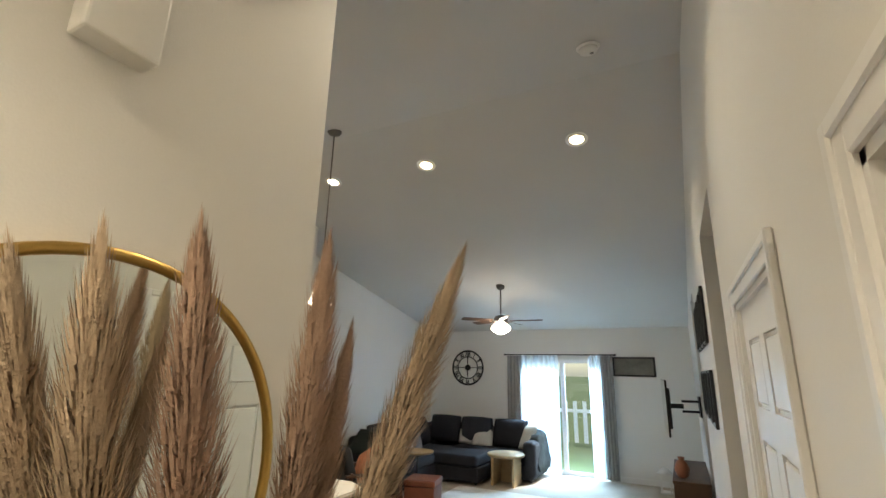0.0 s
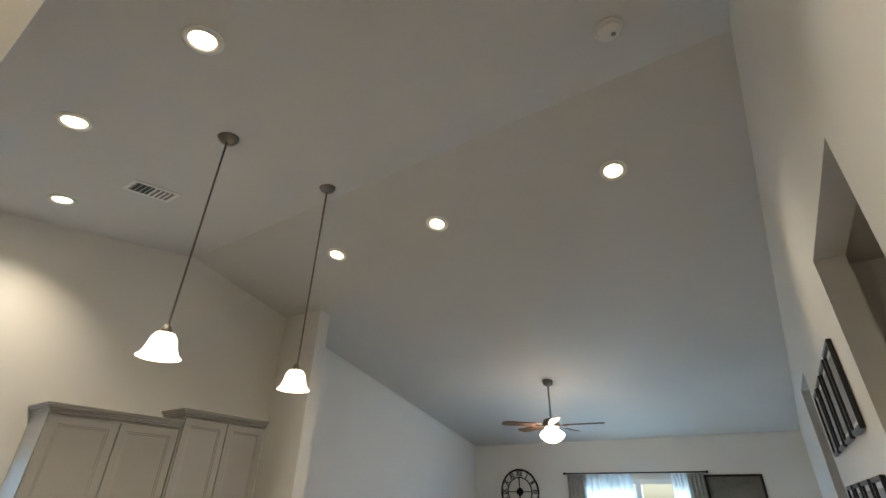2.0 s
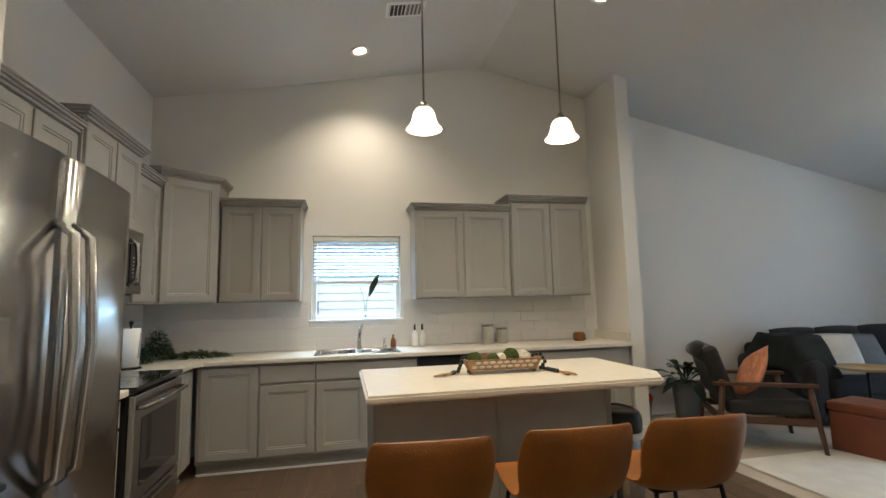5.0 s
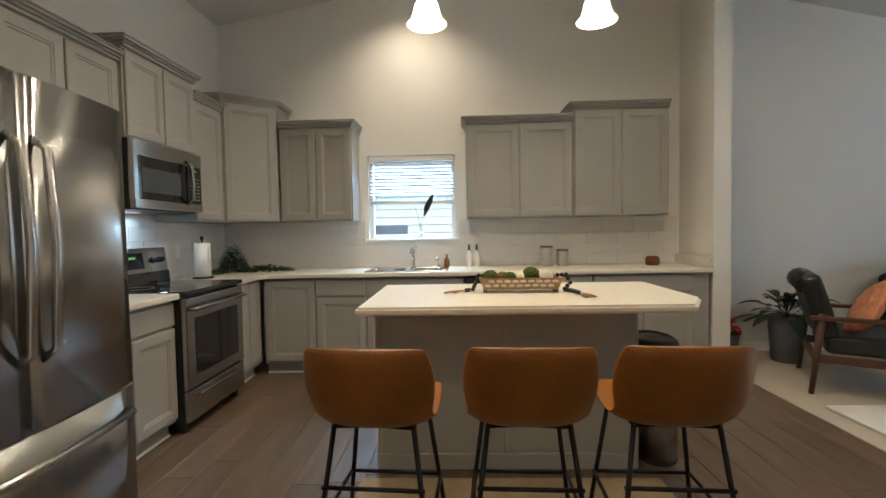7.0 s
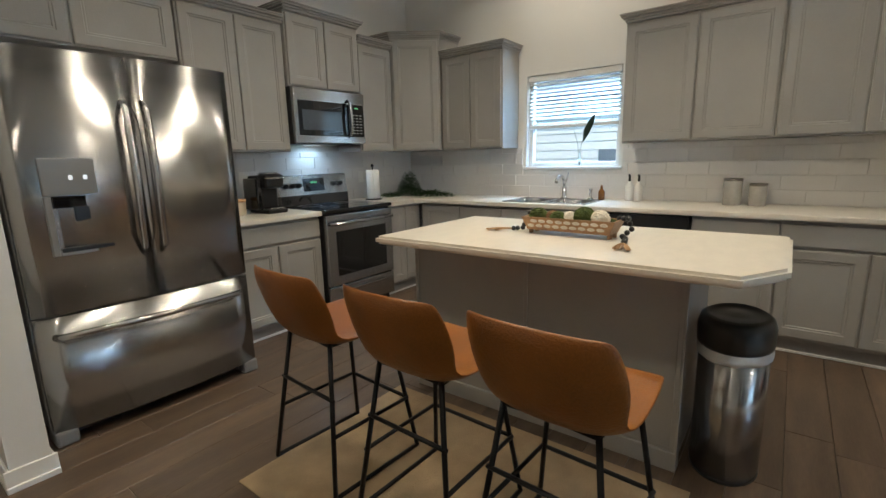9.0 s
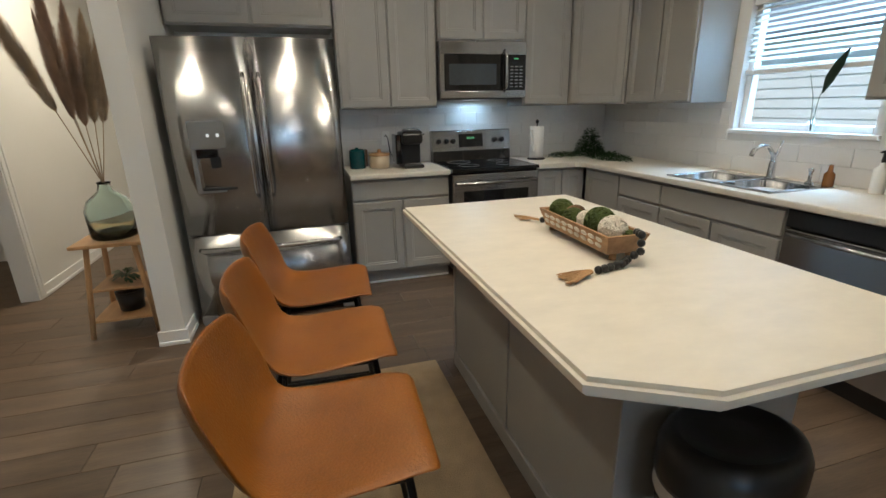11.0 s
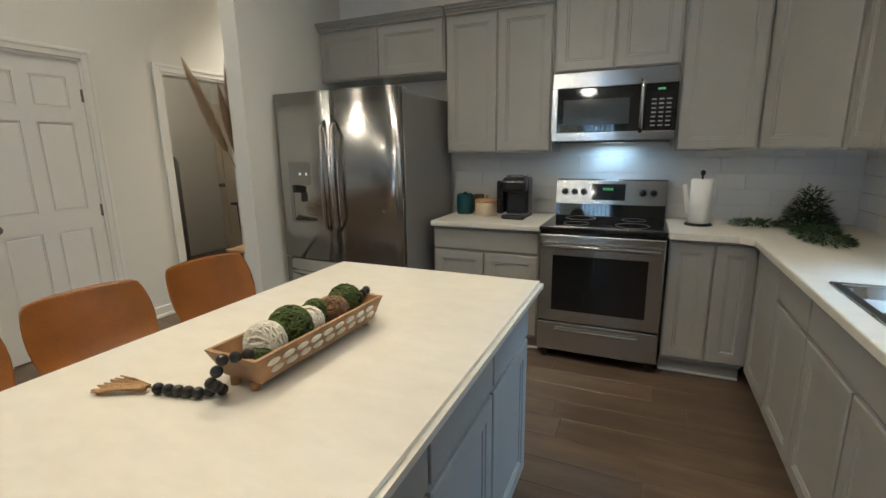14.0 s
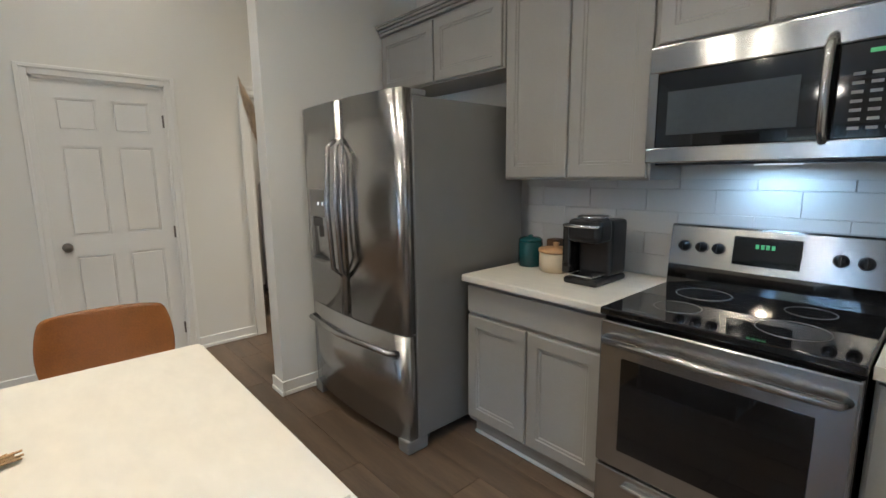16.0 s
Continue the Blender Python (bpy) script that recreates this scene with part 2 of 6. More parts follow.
def prism(bm, outline, z0, z1):
    """An upright slab over an outline of (x, y)."""
    lo = [bm.verts.new((x, y, z0)) for x, y in outline]
    hi = [bm.verts.new((x, y, z1)) for x, y in outline]
    n = len(outline)
    bm.faces.new(lo[::-1])
    bm.faces.new(hi)
    for k in range(n):
        bm.faces.new((lo[k], lo[(k + 1) % n], hi[(k + 1) % n], hi[k]))
    return bm


def extrude_yz(bm, outline, x0, x1):
    """A slab over an outline of (y, z), from x0 to x1."""
    a = [bm.verts.new((x0, y, z)) for y, z in outline]
    b = [bm.verts.new((x1, y, z)) for y, z in outline]
    n = len(outline)
    bm.faces.new(a)
    bm.faces.new(b[::-1])
    for k in range(n):
        bm.faces.new((a[k], b[k], b[(k + 1) % n], a[(k + 1) % n]))
    return bm


def cushion(bm, w, d, h, m, puff=0.5, n=8):
    """A stuffed pillow, w by d and h thick, placed by m."""
    grid = {}
    for s in (1, -1):
        for i in range(n + 1):
            for j in range(n + 1):
                u, v = 2 * i / n - 1, 2 * j / n - 1
                edge = (max(0, 1 - u * u) * max(0, 1 - v * v)) ** puff
                if s < 0 and edge < 1e-6:
                    grid[s, i, j] = grid[1, i, j]
                    continue
                pinch = 1 - 0.06 * (u * u * v * v)
                grid[s, i, j] = bm.verts.new(m @ Vector((u * w / 2 * pinch, v * d / 2 * pinch, s * h / 2 * edge)))
    for s in (1, -1):
        for i in range(n):
            for j in range(n):
                q = [grid[s, i, j], grid[s, i + 1, j], grid[s, i + 1, j + 1], grid[s, i, j + 1]]
                f = bm.faces.new(q if s > 0 else q[::-1])
                f.smooth = True
    return bm


def finish(name, bm, material, smooth=False):
    bmesh.ops.recalc_face_normals(bm, faces=bm.faces[:])
    data = bpy.data.meshes.new(name)
    bm.to_mesh(data)
    bm.free()
    if smooth:
        for p in data.polygons:
            p.use_smooth = True
    data.materials.append(material)
    return new(name, data)


def part(name, bm, material, parent, label="", smooth=False):
    ob = finish(name, bm, material, smooth)
    ob.parent = parent
    if label:
        ob["label"] = label
    return ob


def thing(name, m, label, category, group=""):
    ob = new(name)
    ob.empty_display_size = 0.1
    ob.matrix_world = m
    return tagged(ob, label, category, group)


def solid(name, bm, material, label, category, m=None, group="", smooth=False, kind=""):
    ob = finish(name, bm, material, smooth)
    if m is not None:
        ob.matrix_world = m
    return tagged(ob, label, category, group, kind)


def B():
    return bmesh.new()

# ---- large structure ----
XS, XL, XR = -1.83, -1.90, 3.20          # sink wall, living room's long wall, hall wall
YB, YE, YC = 9.42, -2.5, 4.74             # far wall, entry wall, edge of the carpet
RIDGE_Y, RIDGE_Z = 3.3, 3.97


def ceil_z(y):
    return RIDGE_Z - (RIDGE_Y - y) * 0.185 if y < RIDGE_Y else RIDGE_Z - (y - RIDGE_Y) * 0.215


def structure(name, bm, material, label, category="wall"):
    return solid(name, bm, material, label, category, kind="structure")


def wall_x(bm, x0, x1, y0, y1, z0=None, z1=None):
    """A stretch of wall along y that reaches up to the vault unless z1 is given."""
    lo = 0.0 if z0 is None else z0
    if z1 is not None:
        return box(bm, x0, x1, y0, y1, lo, z1)
    ys = [y0] + ([RIDGE_Y] if y0 < RIDGE_Y < y1 else []) + [y1]
    return extrude_yz(bm, [(y0, lo), (y1, lo)] + [(y, ceil_z(y) + 0.04) for y in ys[::-1]], x0, x1)


floor_base = structure("floor", box(B(), XL - 0.5, 5.2, YE - 0.2, YC, -0.12, -0.012), GROUT, "grey-brown wood plank floor of kitchen and hall", "floor")
structure("floor_living", box(B(), XL - 0.2, 5.2, YC, YB + 0.14, -0.12, 0.004), CARPET, "beige carpet of the living room", "floor")
bm = B()
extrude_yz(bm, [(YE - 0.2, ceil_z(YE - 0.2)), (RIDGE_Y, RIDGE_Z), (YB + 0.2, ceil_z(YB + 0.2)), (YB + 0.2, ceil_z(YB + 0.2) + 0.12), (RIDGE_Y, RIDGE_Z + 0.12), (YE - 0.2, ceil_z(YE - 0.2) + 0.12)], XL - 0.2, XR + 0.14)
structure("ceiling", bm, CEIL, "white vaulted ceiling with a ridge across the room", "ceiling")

WY0, WY1, WZ0, WZ1 = 1.495, 2.375, 1.19, 2.03    # kitchen window
bm = B()
wall_x(bm, XS - 0.14, XS, -0.12, WY0)
wall_x(bm, XS - 0.14, XS, WY1, 4.585)
wall_x(bm, XS - 0.14, XS, WY0, WY1, 0, WZ0)
wall_x(bm, XS - 0.14, XS, WY0, WY1, WZ1)
structure("wall_west", bm, PAINT, "warm white painted kitchen wall above the sink")
bm = B()
box(bm, XS, 1.925, -0.12, 0.0, 0, ceil_z(0) + 0.02)
structure("wall_south", bm, PAINT, "warm white painted kitchen wall behind the range")
bm = B()
wall_x(bm, 1.925, 2.06, YE, 1.17)
structure("wall_mirror", bm, PAINT, "white partition wall between refrigerator and entry hall")
bm = B()
wall_x(bm, XS - 0.14, -1.22, 4.585, 4.735)
structure("wall_wing", bm, PAINT, "white wing wall at the end of the counter")
bm = B()
wall_x(bm, XL - 0.14, XL, 4.735, YB + 0.14)
structure("wall_living", bm, PAINT, "white painted living room wall")
PX0, PX1, PZ1 = 0.14, 1.72, 2.07                # patio door
bm = B()
top = ceil_z(YB) + 0.02
box(bm, XL, PX0, YB, YB + 0.14, 0, top)
box(bm, PX1, XR + 0.12, YB, YB + 0.14, 0, top)
box(bm, PX0, PX1, YB, YB + 0.14, PZ1, top)
structure("wall_north", bm, PAINT, "white painted far wall with the patio door")
# hall wall: laundry doorway, closet door, tall hall opening, second opening
D2A, D2B, D1A, D1B, DZ = 0.02, 0.82, 1.42, 2.18, 2.075
H1A, H1B, H2A, H2B, HZ = 2.71, 3.70, 6.1, 7.0, 2.75
bm = B()
for a, b in ((YE, D2A), (D2B, D1A), (D1B, H1A), (H1B, H2A), (H2B, YB)):
    wall_x(bm, XR, XR + 0.12, a, b)
for a, b, z in ((D2A, D2B, DZ), (D1A, D1B, DZ), (H1A, H1B, HZ), (H2A, H2B, HZ)):
    wall_x(bm, XR, XR + 0.12, a, b, z)
structure("wall_east", bm, PAINT, "warm white painted hall wall with doorways")
bm = B()
top = ceil_z(YE) + 0.02
FX0, FX1, FZ = 2.14, 3.20, 2.06
box(bm, 1.92, FX0, YE - 0.12, YE, 0, top)
box(bm, FX1, XR + 0.12, YE - 0.12, YE, 0, top)
box(bm, FX0, FX1, YE - 0.12, YE, FZ, top)
structure("wall_entry", bm, PAINT, "white entry wall round the front door")
# rooms behind the hall openings
bm = B()
box(bm, 5.08, 5.2, YE - 0.12, YB, 0, 2.9)
box(bm, XR + 0.12, 5.08, -1.42, -1.3, 0, 2.9)
box(bm, XR + 0.12, 5.08, 1.2, 1.32, 0, 2.9)
box(bm, XR + 0.12, 5.08, 2.5, 2.6, 0, 2.9)
box(bm, XR + 0.12, 5.08, 3.9, 4.0, 0, 2.9)
box(bm, XR + 0.12, 5.08, 5.9, 6.0, 0, 2.9)
box(bm, XR + 0.12, 5.08, 7.2, 7.3, 0, 2.9)
structure("wall_back_rooms", bm, PAINT, "cream walls of the laundry and hall rooms")
bm = B()
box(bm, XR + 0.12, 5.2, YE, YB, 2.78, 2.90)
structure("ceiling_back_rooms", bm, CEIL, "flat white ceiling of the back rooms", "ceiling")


def board(bm, ax, a, b, at, side, h=0.095):
    """A skirting board along x or y, whose back lies at the given place."""
    for hh, tt in ((h, 0.012), (h * 0.28, 0.02)):
        lo, hi = sorted((at, at + side * tt))
        if ax == "y":
            box(bm, lo, hi, a, b, 0, hh, 0.003, 1)
        else:
            box(bm, a, b, lo, hi, 0, hh, 0.003, 1)


bm = B()
board(bm, "y", YE, 1.17, 2.06, 1)
board(bm, "x", 1.905, 2.08, 1.17, 1)
board(bm, "y", 0.93, 1.17, 1.925, -1)
board(bm, "y", 4.585, 4.735, -1.22, 1)
board(bm, "x", XL, -1.21, 4.735, 1)
board(bm, "y", 4.735, YB, XL, 1)
board(bm, "x", XL, PX0 - 0.06, YB, -1)
board(bm, "x", PX1 + 0.06, XR, YB, -1)
for a, b in ((YE, D2A - 0.07), (D2B + 0.07, D1A - 0.07), (D1B + 0.07, H1A), (H1B, H2A), (H2B, YB)):
    board(bm, "y", a, b, XR, -1)
structure("baseboard", bm, TRIM, "white painted baseboards", "baseboard")


def casing(bm, a, b, z, x, side, w=0.065):
    """Door trim round an opening in the hall wall."""
    for t, o in ((0.014, 0.0), (0.02, w * 0.62)):
        lo, hi = sorted((x, x + side * t))
        e = 0.003 if o else 0.0
        box(bm, lo, hi, a - w - e, a - o, 0, z + w + e, 0.004, 1)
        box(bm, lo, hi, b + o, b + w + e, 0, z + w + e, 0.004, 1)
        box(bm, lo, hi, a - o - 0.004, b + o + 0.004, z + o, z + w + e - 0.001, 0.004, 1)


def jamb(bm, a, b, z, x0, x1):
    box(bm, x0, x1, a - 0.002, a + 0.018, 0, z)
    box(bm, x0, x1, b - 0.018, b + 0.002, 0, z)
    box(bm, x0, x1, a, b, z - 0.018, z + 0.002)


bm = B()
for a, b in ((D2A, D2B), (D1A, D1B)):
    casing(bm, a, b, DZ, XR, -1)
    jamb(bm, a, b, DZ, XR - 0.004, XR + 0.124)
structure("trim", bm, TRIM, "white moulded door trim", "door trim")


def six_panel_door(name, w, h, m, material, label, knob_x, hinges):
    """A moulded door: local x across, front towards +y."""
    d = thing(name, m, label, "door")
    d["kind"] = "structure"
    bm = B()
    box(bm, 0, w, 0, 0.026, 0, h)
    st, mid = 0.105, 0.09
    rows = ((0.22, 0.86), (1.00, 1.62), (1.72, h - 0.12))
    xs = ((st, (w - mid) / 2), ((w + mid) / 2, w - st))
    for xa, xb in ((0, st), ((w - mid) / 2, (w + mid) / 2), (w - st, w)):
        box(bm, xa, xb, 0.026, 0.036, 0, h)
    zs = [0] + [z for r in rows for z in r] + [h]
    for za, zb in zip(zs[::2], zs[1::2]):
        for xa, xb in xs:
            box(bm, xa, xb, 0.026, 0.036, za, zb)
    part("slab", bm, material, d)
    for za, zb in rows:
        for xa, xb in xs:
            bm = B()
            box(bm, xa + 0.012, xb - 0.012, 0.026, 0.0345, za + 0.012, zb - 0.012, 0.007, 1)
            part("panel", bm, material, d)
    bm = B()
    lathe(bm, [(0.0, 0.075), (0.02, 0.073), (0.029, 0.058), (0.026, 0.043), (0.012, 0.036), (0.012, 0.008), (0.031, 0.006), (0.031, 0)][::-1], 20)
    bmesh.ops.transform(bm, matrix=pose(knob_x, 0.036, 0.93, -90, 0, 0), verts=bm.verts[:])
    part("door_knob", bm, NICKEL, d, "brushed nickel door knob")
    for z in (0.2, 0.98, h - 0.24):
        bm = B()
        ring_tube(bm, [(hinges, 0.040, z - 0.045), (hinges, 0.040, z + 0.045)], 0.008)
        box(bm, hinges - 0.02, hinges + 0.012, 0.034, 0.039, z - 0.045, z + 0.045)
        part("hinge", bm, NICKEL, d, "nickel hinge")
    return d


TURN_W = 90     # local +y becomes world -x
door1 = six_panel_door("door_1", D1B - D1A - 0.012, DZ - 0.02, pose(XR + 0.045, D1A + 0.006, 0.008, 0, 0, 90), TRIM, "closed white six-panel closet door", D1B - D1A - 0.08, 0.012)
six_panel_door("door_2", 0.80, DZ - 0.02, pose(4.27, -1.296, 0.008), YELLOWDOOR, "closed cream six-panel door in the laundry room", 0.72, 0.012)
bm = B()
box(bm, 2.32, 3.18, YE - 0.07, YE - 0.03, 0.01, FZ, 0.004, 1)
structure("door_3", bm, TRIM, "plain white front door", "door")
sl = tagged(thing("window_2", pose(2.14, YE - 0.06, 0.02), "narrow glazed sidelight beside the front door", "window"), kind="structure")
for k in range(5):
    bm = B()
    box(bm, 0.02, 0.16, 0, 0.008, 0.08 + k * 0.39, 0.08 + k * 0.39 + 0.36)
    p = part("pane", bm, CLEARGLASS, sl)
    p.visible_shadow = False
bm = B()
box(bm, 0.0, 0.02, -0.02, 0.03, 0, 2.03)
box(bm, 0.16, 0.18, -0.02, 0.03, 0, 2.03)
for k in range(6):
    box(bm, 0.02, 0.16, -0.02, 0.03, 0.05 + k * 0.39, 0.08 + k * 0.39)
part("window_frame", bm, TRIM, sl)

# kitchen window
win = tagged(thing("window_1", pose(XS, 0, 0), "white single-hung kitchen window with half-lowered blind", "window"), kind="structure")
bm = B()
fx0, fx1 = -0.11, -0.05
box(bm, fx0, fx1, WY0, WY0 + 0.045, WZ0, WZ1, 0.004, 1)
box(bm, fx0, fx1, WY1 - 0.045, WY1, WZ0, WZ1, 0.004, 1)
box(bm, fx0, fx1, WY0 + 0.045, WY1 - 0.045, WZ0, WZ0 + 0.045, 0.004, 1)
box(bm, fx0, fx1, WY0 + 0.045, WY1 - 0.045, WZ1 - 0.045, WZ1, 0.004, 1)
box(bm, fx0 + 0.01, fx1 - 0.005, WY0 + 0.045, WY1 - 0.045, 1.56, 1.60, 0.004, 1)
part("window_frame", bm, TRIM, win)
bm = B()
box(bm, -0.05, 0.022, WY0 - 0.03, WY1 + 0.03, WZ0 - 0.022, WZ0 + 0.004, 0.005, 2)
part("window_sill", bm, TRIM, win)
for z0, z1 in ((WZ0 + 0.045, 1.56), (1.60, WZ1 - 0.045)):
    bm = B()
    box(bm, -0.083, -0.079, WY0 + 0.045, WY1 - 0.045, z0, z1)
    p = part("pane", bm, CLEARGLASS, win)
    p.visible_shadow = False
blind = thing("window_blind", pose(XS - 0.03, 0, 0), "white slatted blind lowered over the upper sash", "window blind")
bm = B()
box(bm, -0.025, 0.025, WY0 + 0.01, WY1 - 0.01, WZ1 - 0.055, WZ1 - 0.004, 0.004, 1)
part("headrail", bm, WHITEPL, blind)
for k in range(10):
    bm = B()
    box(bm, -0.022, 0.022, WY0 + 0.015, WY1 - 0.015, -0.0015, 0.0015)
    bmesh.ops.transform(bm, matrix=pose(0, 0, WZ1 - 0.08 - k * 0.0345, 0, 28, 0), verts=bm.verts[:])
    part("slat", bm, WHITEPL, blind)
bm = B()
box(bm, -0.022, 0.022, WY0 + 0.015, WY1 - 0.015, 1.545, 1.578, 0.004, 1)
part("bottom_rail", bm, WHITEPL, blind)
for y in (WY0 + 0.08, WY1 - 0.08):
    bm = B()
    ring_tube(bm, [(0.024, y, WZ1 - 0.055), (0.024, y, 1.50)], 0.002, 5)
    part("cord", bm, WHITEPL, blind)

# patio door
pd = tagged(thing("door_4", pose(0, YB + 0.05, 0), "white sliding glass patio door", "patio door"), kind="structure")
bm = B()
for xa, xb in ((PX0, PX0 + 0.05), (PX1 - 0.05, PX1), (0.90, 0.98)):
    box(bm, xa, xb, 0, 0.06, 0.03, PZ1, 0.004, 1)
box(bm, PX0, PX1, 0.002, 0.058, 0.0, 0.07)
box(bm, PX0, PX1, 0.002, 0.058, PZ1 - 0.06, PZ1)
part("door_frame", bm, TRIM, pd)
for xa, xb in ((PX0 + 0.05, 0.90), (0.98, PX1 - 0.05)):
    bm = B()
    box(bm, xa, xb, 0.028, 0.033, 0.07, PZ1 - 0.06)
    p = part("pane", bm, CLEARGLASS, pd)
    p.visible_shadow = False

# outside
bm = B()
box(bm, -300, 300, -300, 300, -0.4, -0.3)
structure("ground", bm, GRASS, "green lawn round the house", "ground")
nh = thing("neighbour_house", pose(-7.2, 0, -0.3), "white-sided house next door with a blue-grey roof", "house")
bm = B()
box(bm, -6, -0.03, -8, 10, 0, 2.75)
part("wall", bm, SIDING, nh)
for k in range(16):
    bm = B()
    box(bm, -0.03, 0.0, -8, 10, k * 0.17 + 0.003, k * 0.17 + 0.166)
    bmesh.ops.rotate(bm, cent=(0, 0, k * 0.17 + 0.16), matrix=Matrix.Rotation(radians(-5), 3, 'Y'), verts=bm.verts[:])
    part("siding_board", bm, SIDING, nh)
bm = B()
extrude_yz(bm, [(-0.5, 2.7), (0.35, 2.7), (0.35, 2.8), (-3.2, 4.6)], -9, 11)
bmesh.ops.rotate(bm, cent=(0, 0, 0), matrix=Matrix.Rotation(radians(-90), 3, 'Z'), verts=bm.verts[:])
part("roof", bm, ROOF, nh)
for y0 in (0.4, 3.6):
    w = part("window", box(B(), 0.0, 0.03, y0, y0 + 0.9, 0.9, 1.7, 0.004, 1), ROOF, nh, "dark neighbour window")
fence = thing("garden_fence", pose(0, 16.0, -0.3), "white picket fence across the lawn", "fence")
for k in range(40):
    part("picket", box(B(), -5 + k * 0.3, -4.88 + k * 0.3, 0, 0.03, 0, 1.25), FENCE, fence)
part("rail", box(B(), -5, 7, 0.03, 0.07, 0.9, 1.0), FENCE, fence)

# ---- kitchen ----


def shaker(bm, x0, x1, z0, z1, y, t=0.019):
    """A cabinet front with a stepped bead and a flat field, its front at y + t."""
    verts = [bm.verts.new((x, yy, z)) for yy in (y, y + t) for x, z in ((x0, z0), (x1, z0), (x1, z1), (x0, z1))]
    a, b = verts[:4], verts[4:]
    bm.faces.new(a)
    for k in range(4):
        bm.faces.new((a[k], b[k], b[(k + 1) % 4], a[(k + 1) % 4]))
    rim = b
    c = 0.004
    for inset, back in ((0.003, -0.003), (0.05, 0.0), (0.004, 0.005), (0.010, 0.0), (0.004, 0.005), (0.012, 0.0)):
        c += inset
        yy = rim[0].co.y - back if back >= 0 else y + t
        if back < 0:
            for v in rim:
                v.co.y -= 0.003
        nxt = [bm.verts.new((x, yy, z)) for x, z in ((x0 + c, z0 + c), (x1 - c, z0 + c), (x1 - c, z1 - c), (x0 + c, z1 - c))]
        for k in range(4):
            bm.faces.new((rim[k], nxt[k], nxt[(k + 1) % 4], rim[(k + 1) % 4]))
        rim = nxt
    bm.faces.new(rim)
    return bm


def crown(bm, x0, x1, y1, z, ends=(True, True)):
    """Stepped cornice along the front and the free ends."""
    for o, za, zb in ((0.006, 0, 0.018), (0.018, 0.018, 0.034), (0.034, 0.034, 0.05), (0.042, 0.05, 0.062)):
        box(bm, x0 - (o if ends[0] else 0), x1 + (o if ends[1] else 0), 0.002, y1 + o, z + za, z + zb, 0.003, 1)
    return bm


def wall_cabinet(m, w, z0, z1, d, doors, label, ends=(False, False), cornice=True):
    c = thing("wall_cabinet", m, label, "cabinet", "grey wall cabinets")
    part("body", box(B(), 0.001, w - 0.001, 0.003, d - 0.02, z0, z1, 0.002, 1), CAB, c)
    gap = 0.014
    step = (w - gap) / doors
    for k in range(doors):
        bm = shaker(B(), gap + k * step, (k + 1) * step, z0 + 0.012, z1 - 0.02, d - 0.02)
        part("door", bm, CAB, c)
    if cornice:
        part("crown_moulding", crown(B(), 0, w, d - 0.002, z1 - 0.004, ends), CAB, c)
    return c


def base_cabinet(m, w, d, fronts, label, kick=True):
    """fronts: (x0, x1, kind) with kind door, drawer_door or panel."""
    c = thing("base_cabinet", m, label, "cabinet", "grey base cabinets")
    part("body", box(B(), 0.001, w - 0.001, 0.003, d - 0.02, 0.10, 0.868, 0.002, 1), CAB, c)
    if kick:
        bm = B()
        box(bm, 0, w, 0.003, d - 0.075, 0, 0.10)
        part("toe_kick", bm, CAB, c)
        bm = B()
        box(bm, 0, w, d - 0.075, d - 0.062, 0, 0.018, 0.005, 2)
        part("shoe_moulding", bm, TRIM, c, "white shoe moulding")
    for x0, x1, kind in fronts:
        if kind != "door":
            bm = B()
            box(bm, x0 + 0.007, x1 - 0.007, d - 0.02, d - 0.001, 0.71, 0.848, 0.004, 2)
            part("drawer_front", bm, CAB, c)
        top = 0.69 if kind != "door" else 0.848
        n = 2 if kind == "drawer_doors" else 1
        s = (x1 - x0) / n
        for k in range(n):
            part("door", shaker(B(), x0 + k * s + 0.007, x0 + (k + 1) * s - 0.007, 0.125, top, d - 0.02), CAB, c)
    return c


S_ = lambda y, z=0.0: pose(XS + 0.002, y, z, 0, 0, -90)      # cabinets on the sink wall: local x runs to -y
R_ = lambda x, z=0.0: pose(x, 0.002, z)                      # cabinets on the range wall
UZ, UT, UT2 = 1.376, 2.258, 2.36
RT, RT2 = UT + 0.085, UT2 + 0.085      # tops along the range wall
wall_cabinet(R_(0.80), 1.115, 1.955, RT, 0.335, 2, "short grey wall cabinet above the refrigerator", (False, False))
wall_cabinet(R_(0.005), 0.785, UZ, RT, 0.335, 2, "grey two-door wall cabinet above the coffee corner")
wall_cabinet(R_(-0.757), 0.757, 1.885, RT2, 0.36, 2, "grey two-door wall cabinet above the microwave", (True, True))
wall_cabinet(R_(-1.205), 0.447, UZ, RT, 0.335, 1, "grey single-door wall cabinet beside the microwave")
cc = thing("corner_wall_cabinet", pose(0, 0, 0), "taller grey diagonal wall cabinet in the corner", "cabinet", "grey wall cabinets")
out = [(XS + 0.003, 0.003), (-1.207, 0.003), (-1.207, 0.325), (-1.505, 0.705), (XS + 0.003, 0.705)]
part("body", prism(B(), out, UZ, RT2), CAB, cc)
dl = math.hypot(0.298, 0.38)
bm = shaker(B(), 0.02, dl - 0.02, UZ + 0.012, RT2 - 0.02, 0.0)
bmesh.ops.transform(bm, matrix=pose(-1.505, 0.705, 0, 0, 0, math.degrees(math.atan2(-0.38, 0.298))), verts=bm.verts[:])
part("door", bm, CAB, cc)
bm = B()
